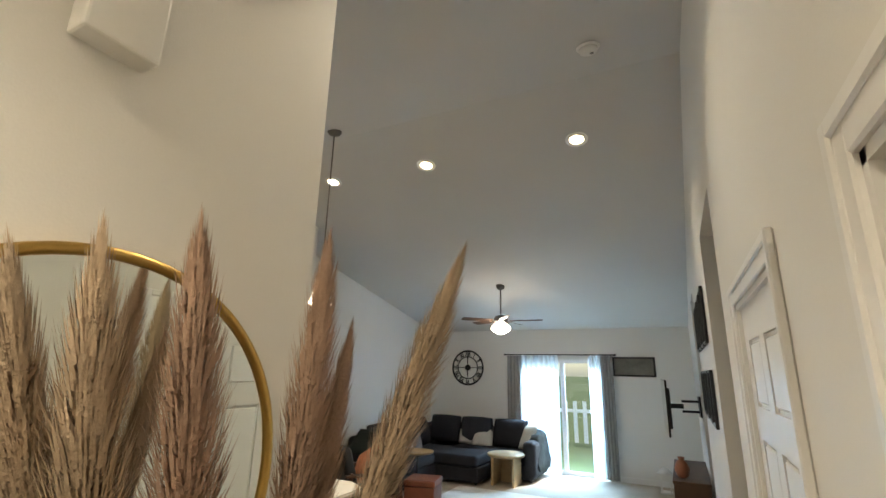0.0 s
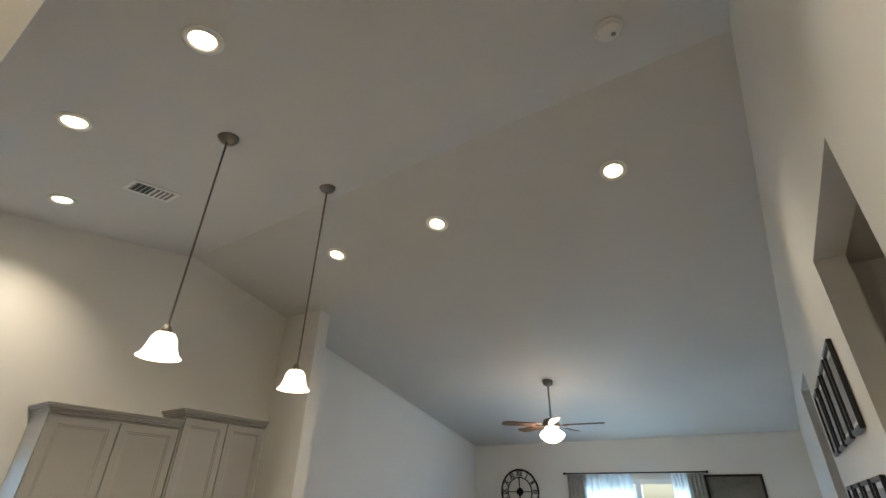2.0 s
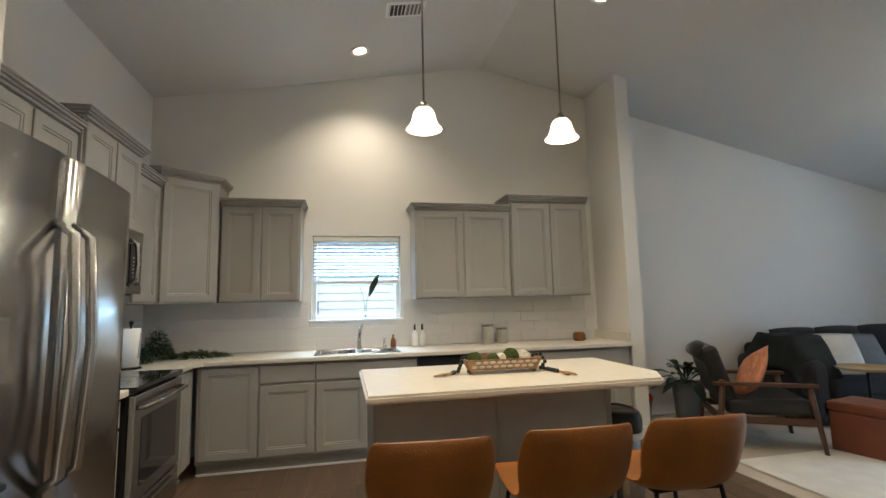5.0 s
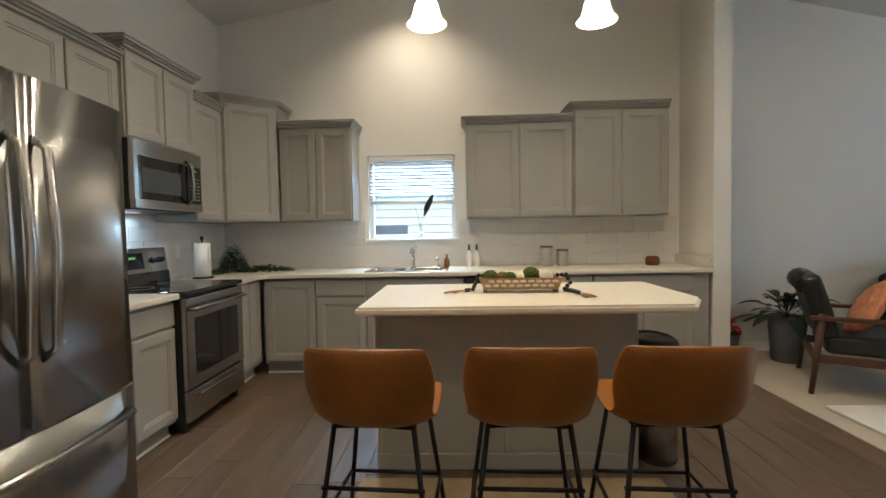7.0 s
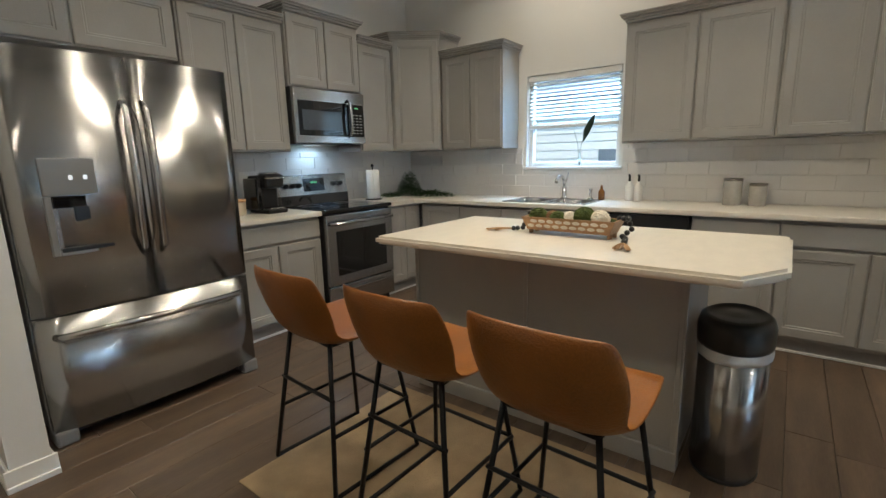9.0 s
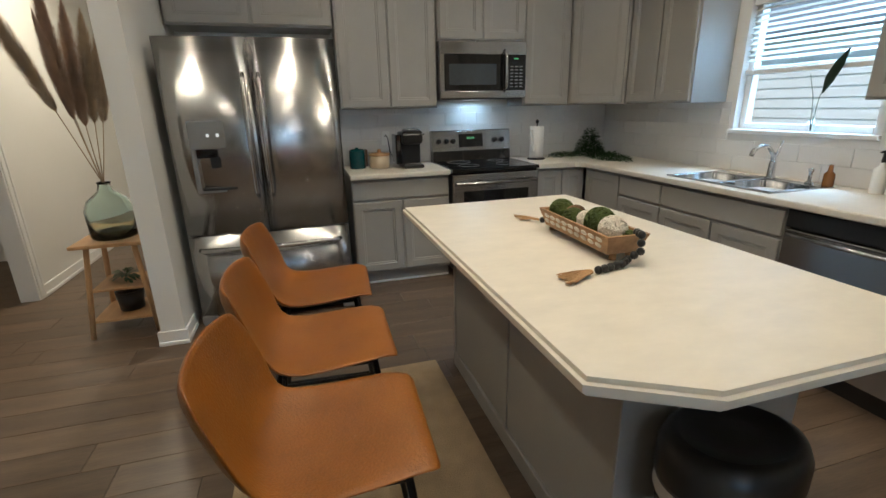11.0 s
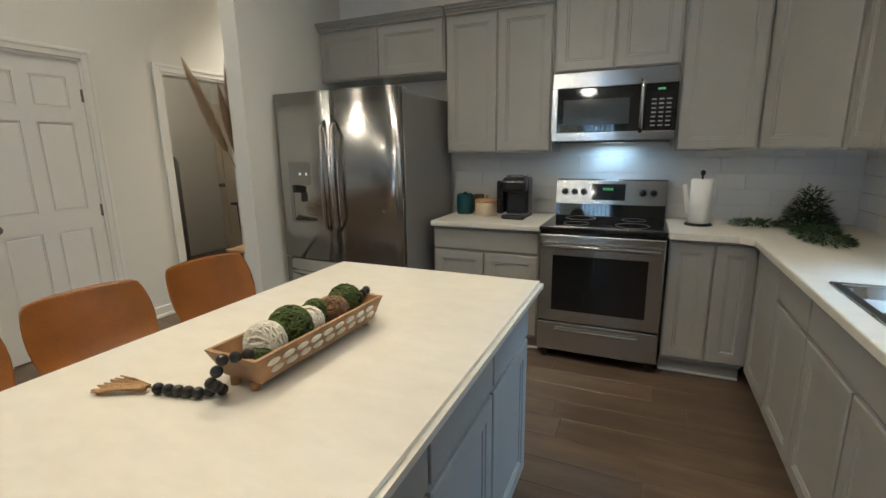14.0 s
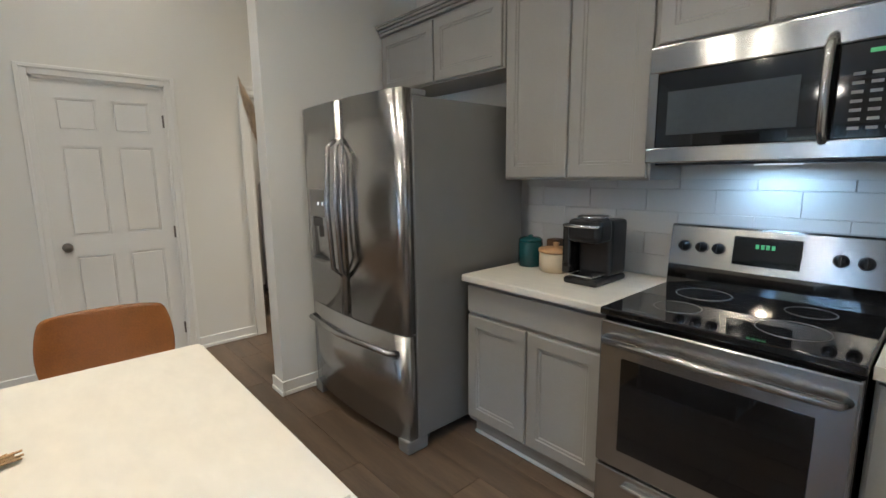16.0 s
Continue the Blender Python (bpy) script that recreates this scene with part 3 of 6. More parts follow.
for o, za, zb in ((0.006, 0, 0.018), (0.018, 0.018, 0.034), (0.034, 0.034, 0.05), (0.042, 0.05, 0.062)):
    prism(bm, [(XS + 0.003, 0.003), (-1.207 + o, 0.003), (-1.207 + o, 0.325 + o * 0.4), (-1.505 + o * 0.4, 0.705 + o), (XS + 0.003, 0.705 + o)], RT2 - 0.004 + za, RT2 - 0.004 + zb)
part("crown_moulding", bm, CAB, cc)
wall_cabinet(S_(1.41), 0.69, UZ, UT, 0.335, 2, "grey two-door wall cabinet beside the window", (True, False))
wall_cabinet(S_(3.465), 0.985, UZ, UT, 0.335, 2, "grey two-door wall cabinet near the window", (False, True))
wall_cabinet(S_(4.335), 0.87, UZ, UT2, 0.35, 2, "taller grey two-door wall cabinet by the wing wall", (False, True))
part("filler", box(B(), -0.20, -0.001, 0.003, 0.30, UZ, UT), CAB, scene.objects["wall_cabinet.005"]) if "wall_cabinet.005" in scene.objects else None

BD = 0.62
base_cabinet(R_(0.008), 0.775, BD, [(0.0, 0.775, "drawer_doors")], "grey base cabinet with a drawer beside the refrigerator")
base_cabinet(R_(-1.21), 0.445, BD, [(0.20, 0.445, "door"), (-0.02, 0.20, "door")], "narrow grey base cabinets in the corner beside the range")
base_cabinet(S_(1.12), 0.47, BD, [(0.0, 0.45, "door")], "grey corner base cabinet on the sink wall")
base_cabinet(S_(1.57), 0.45, BD, [(0.0, 0.45, "drawer_door")], "grey base cabinet with one drawer")
base_cabinet(S_(2.44), 0.87, BD, [(0.0, 0.87, "drawer_doors")], "grey two-door sink base cabinet")
base_cabinet(S_(3.56), 0.50, BD, [(0.0, 0.50, "drawer_door")], "grey base cabinet beside the dishwasher")
base_cabinet(S_(4.56), 1.0, BD, [(0.14, 1.0, "drawer_doors")], "grey base cabinet by the wing wall")

# worktops
CX = XS + 0.655
ctop = thing("worktop", pose(0, 0, 0), "off-white L-shaped laminate worktop", "worktop")
SY0, SY1, SX0, SX1 = 1.55, 2.30, XS + 0.10, XS + 0.575
bm = B()
box(bm, XS + 0.002, CX, 0.002, SY0, 0.870, 0.908, 0.008, 2)
part("slab", bm, COUNTER, ctop)
bm = B()
box(bm, XS + 0.002, CX, SY1, 4.581, 0.870, 0.908, 0.008, 2)
part("slab", bm, COUNTER, ctop)
bm = B()
box(bm, SX1, CX, SY0 - 0.02, SY1 + 0.02, 0.8705, 0.9075, 0.006, 2)
part("slab", bm, COUNTER, ctop)
part("slab", box(B(), XS + 0.002, SX0, SY0 - 0.02, SY1 + 0.02, 0.8705, 0.9075), COUNTER, ctop)
bm = B()
prism(bm, [(CX - 0.02, 0.004), (-0.762, 0.004), (-0.762, 0.648), (CX + 0.06, 0.648), (CX - 0.001, 0.71), (CX - 0.02, 0.71)], 0.8705, 0.9075)
part("slab", bm, COUNTER, ctop)
bm = B()
box(bm, XS + 0.003, CX - 0.02, 4.541, 4.561, 0.908, 1.0, 0.004, 2)
part("side_splash", bm, COUNTER, ctop)
wt = thing("worktop", pose(0, 0, 0), "short off-white worktop between range and refrigerator", "worktop")
part("slab", box(B(), 0.004, 0.79, 0.002, 0.655, 0.870, 0.908, 0.008, 2), COUNTER, wt)

# double sink and tap
sink = thing("kitchen_sink", pose(0, 0, 0), "stainless steel double-bowl sink set into the worktop", "sink")
bm = B()
for ya, yb in ((SY0, SY0 + 0.03), ((SY0 + SY1) / 2 - 0.02, (SY0 + SY1) / 2 + 0.02), (SY1 - 0.03, SY1)):
    box(bm, SX0, SX1, ya, yb, 0.905, 0.914, 0.003, 1)
box(bm, SX0, SX0 + 0.09, SY0, SY1, 0.9055, 0.9145, 0.003, 1)
box(bm, SX1 - 0.03, SX1, SY0, SY1, 0.9055, 0.9145, 0.003, 1)
part("rim", bm, STEEL, sink)
for ya, yb in ((SY0 + 0.03, (SY0 + SY1) / 2 - 0.02), ((SY0 + SY1) / 2 + 0.02, SY1 - 0.03)):
    bm = B()
    xa, xb = SX0 + 0.09, SX1 - 0.03
    hi = [bm.verts.new(p) for p in ((xa, ya, 0.909), (xb, ya, 0.909), (xb, yb, 0.909), (xa, yb, 0.909))]
    lo = [bm.verts.new(p) for p in ((xa + 0.03, ya + 0.03, 0.74), (xb - 0.03, ya + 0.03, 0.74), (xb - 0.03, yb - 0.03, 0.74), (xa + 0.03, yb - 0.03, 0.74))]
    for k in range(4):
        bm.faces.new((hi[k], hi[(k + 1) % 4], lo[(k + 1) % 4], lo[k]))
    bm.faces.new(lo)
    bmesh.ops.bevel(bm, geom=[e for e in bm.edges if not e.is_boundary], offset=0.025, segments=4, affect='EDGES')
    part("bowl", bm, STEEL, sink, smooth=True)
tap = thing("kitchen_tap", pose(SX0 + 0.045, 1.95, 0.914), "chrome single-lever kitchen tap", "tap")
part("base", lathe(B(), [(0.03, 0), (0.03, 0.01), (0.022, 0.016), (0.02, 0.10), (0.014, 0.11)]), CHROME, tap)
bm = B()
ring_tube(bm, [(0, 0, 0.10), (0.01, 0, 0.15), (0.06, 0, 0.20), (0.12, 0, 0.205), (0.17, 0, 0.18), (0.185, 0, 0.15)], [0.014, 0.013, 0.012, 0.012, 0.014, 0.015], 10)
part("spout", bm, CHROME, tap)
part("lever", ring_tube(B(), [(0, 0, 0.12), (-0.005, 0.02, 0.17), (-0.01, 0.03, 0.235)], [0.012, 0.008, 0.006]), CHROME, tap)
sp = solid("soap_pump", lathe(B(), [(0.022, 0), (0.022, 0.012), (0.011, 0.02), (0.011, 0.07), (0.016, 0.075), (0.016, 0.09), (0, 0.092)], at=(SX0 + 0.045, 2.19, 0.914)), CHROME, "chrome side sprayer beside the sink", "sprayer")
solid("soap_bottle", lathe(B(), [(0.026, 0), (0.028, 0.01), (0.026, 0.07), (0.012, 0.085), (0.010, 0.12), (0, 0.122)], at=(SX0 + 0.03, 2.28, 0.914)), AMBER, "small amber soap bottle behind the sink", "bottle")
for y in (2.50, 2.575):
    b = thing("dispenser_bottle", pose(XS + 0.10, y, 0.908), "clear dispenser bottle with white label and dark pump", "bottle", "dispenser bottles")
    part("bottle", lathe(B(), [(0.030, 0), (0.032, 0.006), (0.032, 0.125), (0.012, 0.145), (0.012, 0.16)], 18), WHITEPL, b)
    part("pump", ring_tube(B(), [(0, 0, 0.16), (0, 0, 0.21), (0.012, 0, 0.215), (0.035, 0, 0.212)], [0.011, 0.009, 0.007, 0.005]), BLACK, b)

# dishwasher
dw = thing("dishwasher", pose(XS + 0.002, 3.05, 0, 0, 0, -90), "stainless steel built-in dishwasher", "dishwasher")
part("body", box(B(), 0.004, 0.596, 0.01, 0.58, 0.10, 0.862), BLACK, dw)
part("door", box(B(), 0.004, 0.596, 0.58, 0.628, 0.125, 0.765, 0.006, 2), STEEL, dw)
part("control_panel", box(B(), 0.004, 0.596, 0.58, 0.624, 0.772, 0.862, 0.005, 2), BLACK, dw)
part("toe_kick", box(B(), 0.004, 0.596, 0.05, 0.55, 0, 0.115), BLACK, dw)
part("handle", ring_tube(B(), [(0.04, 0.628, 0.745), (0.05, 0.665, 0.745), (0.30, 0.675, 0.745), (0.55, 0.665, 0.745), (0.56, 0.628, 0.745)], 0.011, 8), STEEL, dw)

# range
rg = thing("kitchen_range", pose(-0.755, 0.012, 0), "stainless steel electric range with black glass top", "range")
W = 0.753
part("body", box(B(), 0.002, W - 0.002, 0.01, 0.63, 0.07, 0.885), BLACK, rg)
bm = B()
box(bm, 0.0, W, 0.02, 0.675, 0.885, 0.914, 0.006, 2)
part("cooktop", bm, BLACKGLASS, rg, "black glass cooktop")
for cx, cy, r in ((0.20, 0.48, 0.10), (0.55, 0.48, 0.08), (0.20, 0.22, 0.075), (0.55, 0.22, 0.10)):
    bm = B()
    ring_tube(bm, [(cx + r * math.cos(a), cy + r * math.sin(a), 0.9142) for a in [k * math.pi / 16 for k in range(33)]], 0.0011, 4, False)
    part("burner_ring", bm, FRIDGESIDE, rg)
bm = B()
extrude_yz(bm, [(0.0, 0.90), (0.10, 0.90), (0.092, 1.00), (0.0, 1.00)], 0.004, W - 0.004)
part("backguard_base", bm, BLACKGLASS, rg)
bm = B()
extrude_yz(bm, [(0.0, 1.0), (0.085, 1.0), (0.060, 1.17), (0.05, 1.178), (0.0, 1.178)], 0.0, W)
part("backguard", bm, STEEL, rg, "stainless control panel")
bm = B()
extrude_yz(bm, [(0.06, 1.03), (0.0835, 1.03), (0.0667, 1.145), (0.05, 1.145)], 0.27, 0.50)
pan = part("display", bm, BLACKGLASS, rg)
for k in range(4):
    bm = B()
    box(bm, 0.355 + k * 0.018, 0.367 + k * 0.018, 0.0735, 0.0765, 1.10, 1.118)
    part("digit", bm, LCD, rg)
for kx in (0.085, 0.155, 0.555, 0.62, 0.69):
    bm = lathe(B(), [(0.024, 0), (0.024, 0.01), (0.019, 0.016), (0.017, 0.032), (0, 0.034)], 18)
    box(bm, -0.004, 0.004, -0.017, 0.017, 0.03, 0.038)
    bmesh.ops.transform(bm, matrix=pose(kx, 0.074, 1.085, -81, 0, 0), verts=bm.verts[:])
    part("knob", bm, BLACK, rg)
part("oven_door", box(B(), 0.004, W - 0.004, 0.632, 0.672, 0.285, 0.868, 0.008, 2), STEEL, rg)
part("oven_window", box(B(), 0.09, W - 0.09, 0.660, 0.674, 0.36, 0.735, 0.004, 1), BLACKGLASS, rg)
part("handle", ring_tube(B(), [(0.03, 0.672, 0.80), (0.04, 0.712, 0.80), (W / 2, 0.722, 0.80), (W - 0.04, 0.712, 0.80), (W - 0.03, 0.672, 0.80)], 0.0135, 10), STEEL, rg)
part("drawer_front", box(B(), 0.004, W - 0.004, 0.632, 0.668, 0.075, 0.275, 0.008, 2), STEEL, rg)
part("drawer_handle", box(B(), 0.12, W - 0.12, 0.668, 0.69, 0.215, 0.24, 0.008, 2), STEEL, rg)
part("foot", box(B(), 0.03, 0.07, 0.56, 0.62, 0, 0.075), BLACK, rg)
part("foot", box(B(), W - 0.07, W - 0.03, 0.56, 0.62, 0, 0.075), BLACK, rg)

# microwave
mw = thing("microwave", pose(-0.755, 0.004, 1.445), "stainless over-range microwave with black window", "microwave")
part("body", box(B(), 0, W, 0, 0.352, 0.0, 0.435), BLACK, mw)
bm = B()
box(bm, 0, W, 0.352, 0.39, 0.335, 0.435, 0.006, 2)
box(bm, 0, W, 0.352, 0.39, 0.0, 0.06, 0.006, 2)
box(bm, W - 0.035, W, 0.352, 0.389, 0.055, 0.34)
part("front_frame", bm, STEEL, mw)
part("window", box(B(), 0.20, W - 0.035, 0.352, 0.386, 0.06, 0.335, 0.003, 1), BLACKGLASS, mw)
part("inner_window", box(B(), 0.27, W - 0.075, 0.386, 0.388, 0.105, 0.265, 0.001, 1), mat("grey_mesh_window", (0.06, 0.07, 0.08), 0.08, bump=0.0), mw)
part("keypad", box(B(), 0.004, 0.185, 0.352, 0.386, 0.06, 0.335, 0.003, 1), BLACKGLASS, mw)
for r in range(7):
    for c in range(3):
        part("button", box(B(), 0.035 + c * 0.042, 0.062 + c * 0.042, 0.386, 0.3872, 0.085 + r * 0.026, 0.094 + r * 0.026), FRIDGESIDE, mw)
part("clock_digits", box(B(), 0.075, 0.115, 0.386, 0.3875, 0.30, 0.312), LCD, mw)
part("handle", ring_tube(B(), [(0.20, 0.388, 0.055), (0.20, 0.432, 0.09), (0.20, 0.44, 0.20), (0.20, 0.432, 0.33), (0.20, 0.388, 0.365)], 0.014, 10), STEEL, mw)
part("vent_grille", box(B(), 0.02, W - 0.02, 0.05, 0.34, -0.008, 0.0), BLACK, mw)
part("task_light", box(B(), 0.30, 0.45, 0.06, 0.10, -0.012, -0.008), LEDWHITE, mw)
lamp('AREA', "cooktop_light", pose(-0.38, 0.13, 1.42, 0, 0, 0), 1.2, (0.5, 0.76, 1.0), 0.22, 0.05)

# refrigerator
FW = 1.02
fr = thing("refrigerator", pose(0.848, 0.10, 0), "stainless French-door refrigerator with bottom freezer drawer", "refrigerator")
part("body", box(B(), 0.0, FW, 0.0, 0.80, 0.07, 1.77, 0.006, 2), FRIDGESIDE, fr, "dark grey cabinet")


def bowed(bm, x0, x1, y0, y1, z0, z1, bow, c=None, half=None):
    """A door slab whose front bows gently about the middle of the whole front."""
    c = (x0 + x1) / 2 if c is None else c
    half = (x1 - x0) / 2 if half is None else half
    n = 10
    pts = []
    for k in range(n + 1):
        x = x0 + (x1 - x0) * k / n
        e = min(1.0, 6 * min(k, n - k) / n + 0.55)
        pts.append((x, y1 + bow * (1 - ((x - c) / half) ** 2) * 1.0 - (1 - e) * 0.02))
    prism(bm, [(x0, y0)] + pts + [(x1, y0)], z0, z1)
    for f in bm.faces:
        f.smooth = abs(f.normal.z) < 0.5
    return bm


for x0, x1 in ((0.004, FW / 2 - 0.003), (FW / 2 + 0.003, FW - 0.004)):
    part("door", bowed(B(), x0, x1, 0.805, 0.865, 0.635, 1.80, 0.035, FW / 2, FW / 2), STEEL, fr)
part("freezer_drawer", bowed(B(), 0.004, FW - 0.004, 0.805, 0.865, 0.07, 0.622, 0.035), STEEL, fr)
for hx in (FW / 2 - 0.045, FW / 2 + 0.045):
    part("handle", ring_tube(B(), [(hx, 0.89, 0.86), (hx, 0.945, 0.90), (hx, 0.965, 1.25), (hx, 0.945, 1.56), (hx, 0.89, 1.60)], [0.013, 0.015, 0.016, 0.015, 0.013], 10), STEEL, fr)
part("drawer_handle", ring_tube(B(), [(0.07, 0.87, 0.53), (0.09, 0.915, 0.535), (FW / 2, 0.965, 0.54), (FW - 0.09, 0.915, 0.535), (FW - 0.07, 0.87, 0.53)], 0.016, 10), STEEL, fr)
part("dispenser_panel", box(B(), 0.635, 0.905, 0.86, 0.895, 1.17, 1.335, 0.006, 2), FRIDGESIDE, fr, "pale satin control panel")
bm = B()
for a in ((0.635, 0.662, 0.90, 1.168), (0.878, 0.905, 0.90, 1.168), (0.662, 0.878, 0.90, 0.925)):
    box(bm, a[0], a[1], 0.85, 0.893, a[2], a[3], 0.004, 1)
part("dispenser_frame", bm, FRIDGESIDE, fr, "dark grey dispenser surround")
part("dispenser_recess", box(B(), 0.66, 0.88, 0.84, 0.8835, 0.92, 1.17), STEEL, fr)
part("dispenser_hood", box(B(), 0.664, 0.876, 0.8835, 0.892, 1.115, 1.168, 0.003, 1), BLACKGLASS, fr)
part("dispenser_paddle", box(B(), 0.735, 0.805, 0.8835, 0.8925, 1.05, 1.125, 0.008, 2), BLACK, fr)
part("dispenser_tray", box(B(), 0.668, 0.872, 0.8835, 0.8975, 0.915, 0.935, 0.004, 1), BLACK, fr)
for kx in (0.735, 0.79):
    part("icon", box(B(), kx, kx + 0.014, 0.895, 0.8962, 1.24, 1.258), LEDWHITE, fr)
for hx in (0.02, FW - 0.10):
    part("hinge_cover", box(B(), hx, hx + 0.08, 0.70, 0.84, 1.775, 1.805, 0.008, 2), FRIDGESIDE, fr)
part("grille", box(B(), 0.04, FW - 0.04, 0.70, 0.80, 0.02, 0.07), BLACK, fr)
for hx in (0.0, FW - 0.09):
    part("foot", box(B(), hx, hx + 0.09, 0.74, 0.875, 0.0, 0.075, 0.012, 2), FRIDGESIDE, fr)

# island
IX0, IX1, IY0, IY1 = -0.275, 0.655, 1.9, 3.615
isl = thing("kitchen_island", pose(0, 0, 0), "grey panelled kitchen island with doors on its sink side", "kitchen island")
BX0, BX1, BY0, BY1 = -0.235, 0.40, 1.95, 3.31
part("body", box(B(), BX0 + 0.02, BX1, BY0, BY1, 0.10, 0.866, 0.002, 1), CAB, isl)
part("plinth", box(B(), BX0 + 0.08, BX1 - 0.004, BY0 + 0.006, BY1 - 0.006, 0, 0.10), CAB, isl)
part("plinth_strip", box(B(), BX1 - 0.006, BX1 + 0.010, BY0 - 0.004, BY1 + 0.004, 0.0, 0.085, 0.003, 1), CAB, isl)
for y in (BY0, (BY0 + BY1) / 2 - 0.01, BY1 - 0.02):
    part("batten", box(B(), BX1, BX1 + 0.008, y, y + 0.02, 0.085, 0.866, 0.002, 1), CAB, isl)
part("end_batten", box(B(), BX1 - 0.05, BX1 + 0.010, BY1, BY1 + 0.008, 0.0, 0.866, 0.002, 1), CAB, isl)
for k in range(3):
    w = (BY1 - BY0 - 0.02) / 3
    a = BY0 + 0.01 + k * w
    bm = B()
    box(bm, 0.006, w - 0.006, 0, 0.019, 0.71, 0.848, 0.004, 2)
    bmesh.ops.transform(bm, matrix=pose(BX0 + 0.02, a, 0, 0, 0, 90), verts=bm.verts[:])
    part("drawer_front", bm, CAB, isl)
    bm = shaker(B(), 0.006, w - 0.006, 0.125, 0.69, 0)
    bmesh.ops.transform(bm, matrix=pose(BX0 + 0.02, a, 0, 0, 0, 90), verts=bm.verts[:])
    part("door", bm, CAB, isl)
bm = B()
prism(bm, [(IX0, IY0), (IX1, IY0), (IX1, 3.495), (IX1 - 0.205, IY1), (IX0 + 0.03, IY1), (IX0, IY1 - 0.03)], 0.868, 0.91)
bmesh.ops.bevel(bm, geom=[e for e in bm.edges if abs(e.verts[0].co.z - e.verts[1].co.z) < 0.001], offset=0.012, segments=4, affect='EDGES')
solid("island_worktop", bm, COUNTER, "off-white laminate island worktop with clipped corners", "worktop")


# counter stools
def stool_mesh():
    c = thing("counter_stool", pose(0, 0, 0), "tan leather bucket counter stool on black sled legs", "stool", "stools at the island")
    bm = B()
    # local: front towards -x, back at +x; seat 0.66 high
    prof = [(-0.235, 0.628), (-0.20, 0.645), (-0.10, 0.630), (0.02, 0.612), (0.11, 0.606), (0.17, 0.628), (0.21, 0.70), (0.24, 0.79), (0.265, 0.87), (0.272, 0.905)]
    half = [0.192, 0.206, 0.217, 0.221, 0.220, 0.205, 0.225, 0.226, 0.212, 0.198]
    lift = [0.0, 0.004, 0.010, 0.016, 0.024, 0.03, 0.02, 0.008, 0.0, -0.008]
    fwd = [0, 0, 0, 0, 0.0, 0.02, 0.045, 0.05, 0.045, 0.04]
    n = 10
    th = 0.028
    rows = []
    for s in (0, 1):
        layer = []
        for i, (x, z) in enumerate(prof):
            a = prof[max(i - 1, 0)]
            b = prof[min(i + 1, len(prof) - 1)]
            d = Vector((b[0] - a[0], 0, b[1] - a[1])).normalized()
            nrm = Vector((d.z, 0, -d.x))
            line = []
            for j in range(n + 1):
                v = 2 * j / n - 1
                ed = abs(v) ** 2.6
                p = Vector((x - fwd[i] * ed, v * half[i], z + lift[i] * ed))
                taper = 1.0 - 0.75 * (abs(v) ** 8) - (0.6 if i in (0, len(prof) - 1) else 0) * (1 - abs(v) ** 8)
                line.append(bm.verts.new(p + nrm * (th * taper * s)))
            layer.append(line)
        rows.append(layer)
    m, k = len(prof), n + 1
    for i in range(m - 1):
        for j in range(k - 1):
            for s in (0, 1):
                q = [rows[s][i][j], rows[s][i + 1][j], rows[s][i + 1][j + 1], rows[s][i][j + 1]]
                bm.faces.new(q)
    for i in range(m - 1):
        for j in (0, k - 1):
            bm.faces.new((rows[0][i][j], rows[0][i + 1][j], rows[1][i + 1][j], rows[1][i][j]))
    for j in range(k - 1):
        for i in (0, m - 1):
            bm.faces.new((rows[0][i][j], rows[0][i][j + 1], rows[1][i][j + 1], rows[1][i][j]))
    sh = part("seat_shell", bm, LEATHER, c, "tan leather bucket seat", True)
    sub = sh.modifiers.new("round", 'SUBSURF')
    sub.levels = 1
    sub.render_levels = 1
    for s in (-1, 1):
        y = s * 0.175
        part("leg", ring_tube(B(), [(-0.16, y * 0.8, 0.60), (-0.235, s * 0.215, 0.012)], 0.0095, 8), BLACKMETAL, c)
        part("leg", ring_tube(B(), [(0.14, y * 0.8, 0.60), (0.215, s * 0.215, 0.012)], 0.0095, 8), BLACKMETAL, c)
        part("runner", ring_tube(B(), [(-0.24, s * 0.215, 0.0105), (0.22, s * 0.215, 0.0105)], 0.0095, 8), BLACKMETAL, c)
        part("side_bar", ring_tube(B(), [(-0.207, s * 0.193, 0.25), (0.187, s * 0.193, 0.25)], 0.008, 8), BLACKMETAL, c)
    part("footrest", ring_tube(B(), [(-0.207, -0.193, 0.25), (-0.207, 0.193, 0.25)], 0.008, 8), BLACKMETAL, c)
    part("back_bar", ring_tube(B(), [(0.17, -0.18, 0.39), (0.17, 0.18, 0.39)], 0.008, 8), BLACKMETAL, c)
    part("seat_frame", ring_tube(B(), [(-0.16, -0.14, 0.595), (-0.16, 0.14, 0.595), (0.14, 0.14, 0.595), (0.14, -0.14, 0.595), (-0.16, -0.14, 0.595)], 0.0095, 8), BLACKMETAL, c)
    return c


st = stool_mesh()
st.matrix_world = pose(1.10, 2.10, 0, 0, 0, -4)
copy_thing(st, pose(1.10, 2.63, 0, 0, 0, -2))
copy_thing(st, pose(1.10, 3.13, 0, 0, 0, -3))
bm = B()
box(bm, 0.50, 1.49, 1.88, 3.39, 0.0, 0.007, 0.003, 1)
solid("kitchen_mat", bm, MAT_TAN, "tan woven mat under the counter stools", "mat")

# waste bin
tb = thing("waste_bin", pose(0.215, 3.465, 0), "oval stainless waste bin with black lid and white liner", "waste bin")


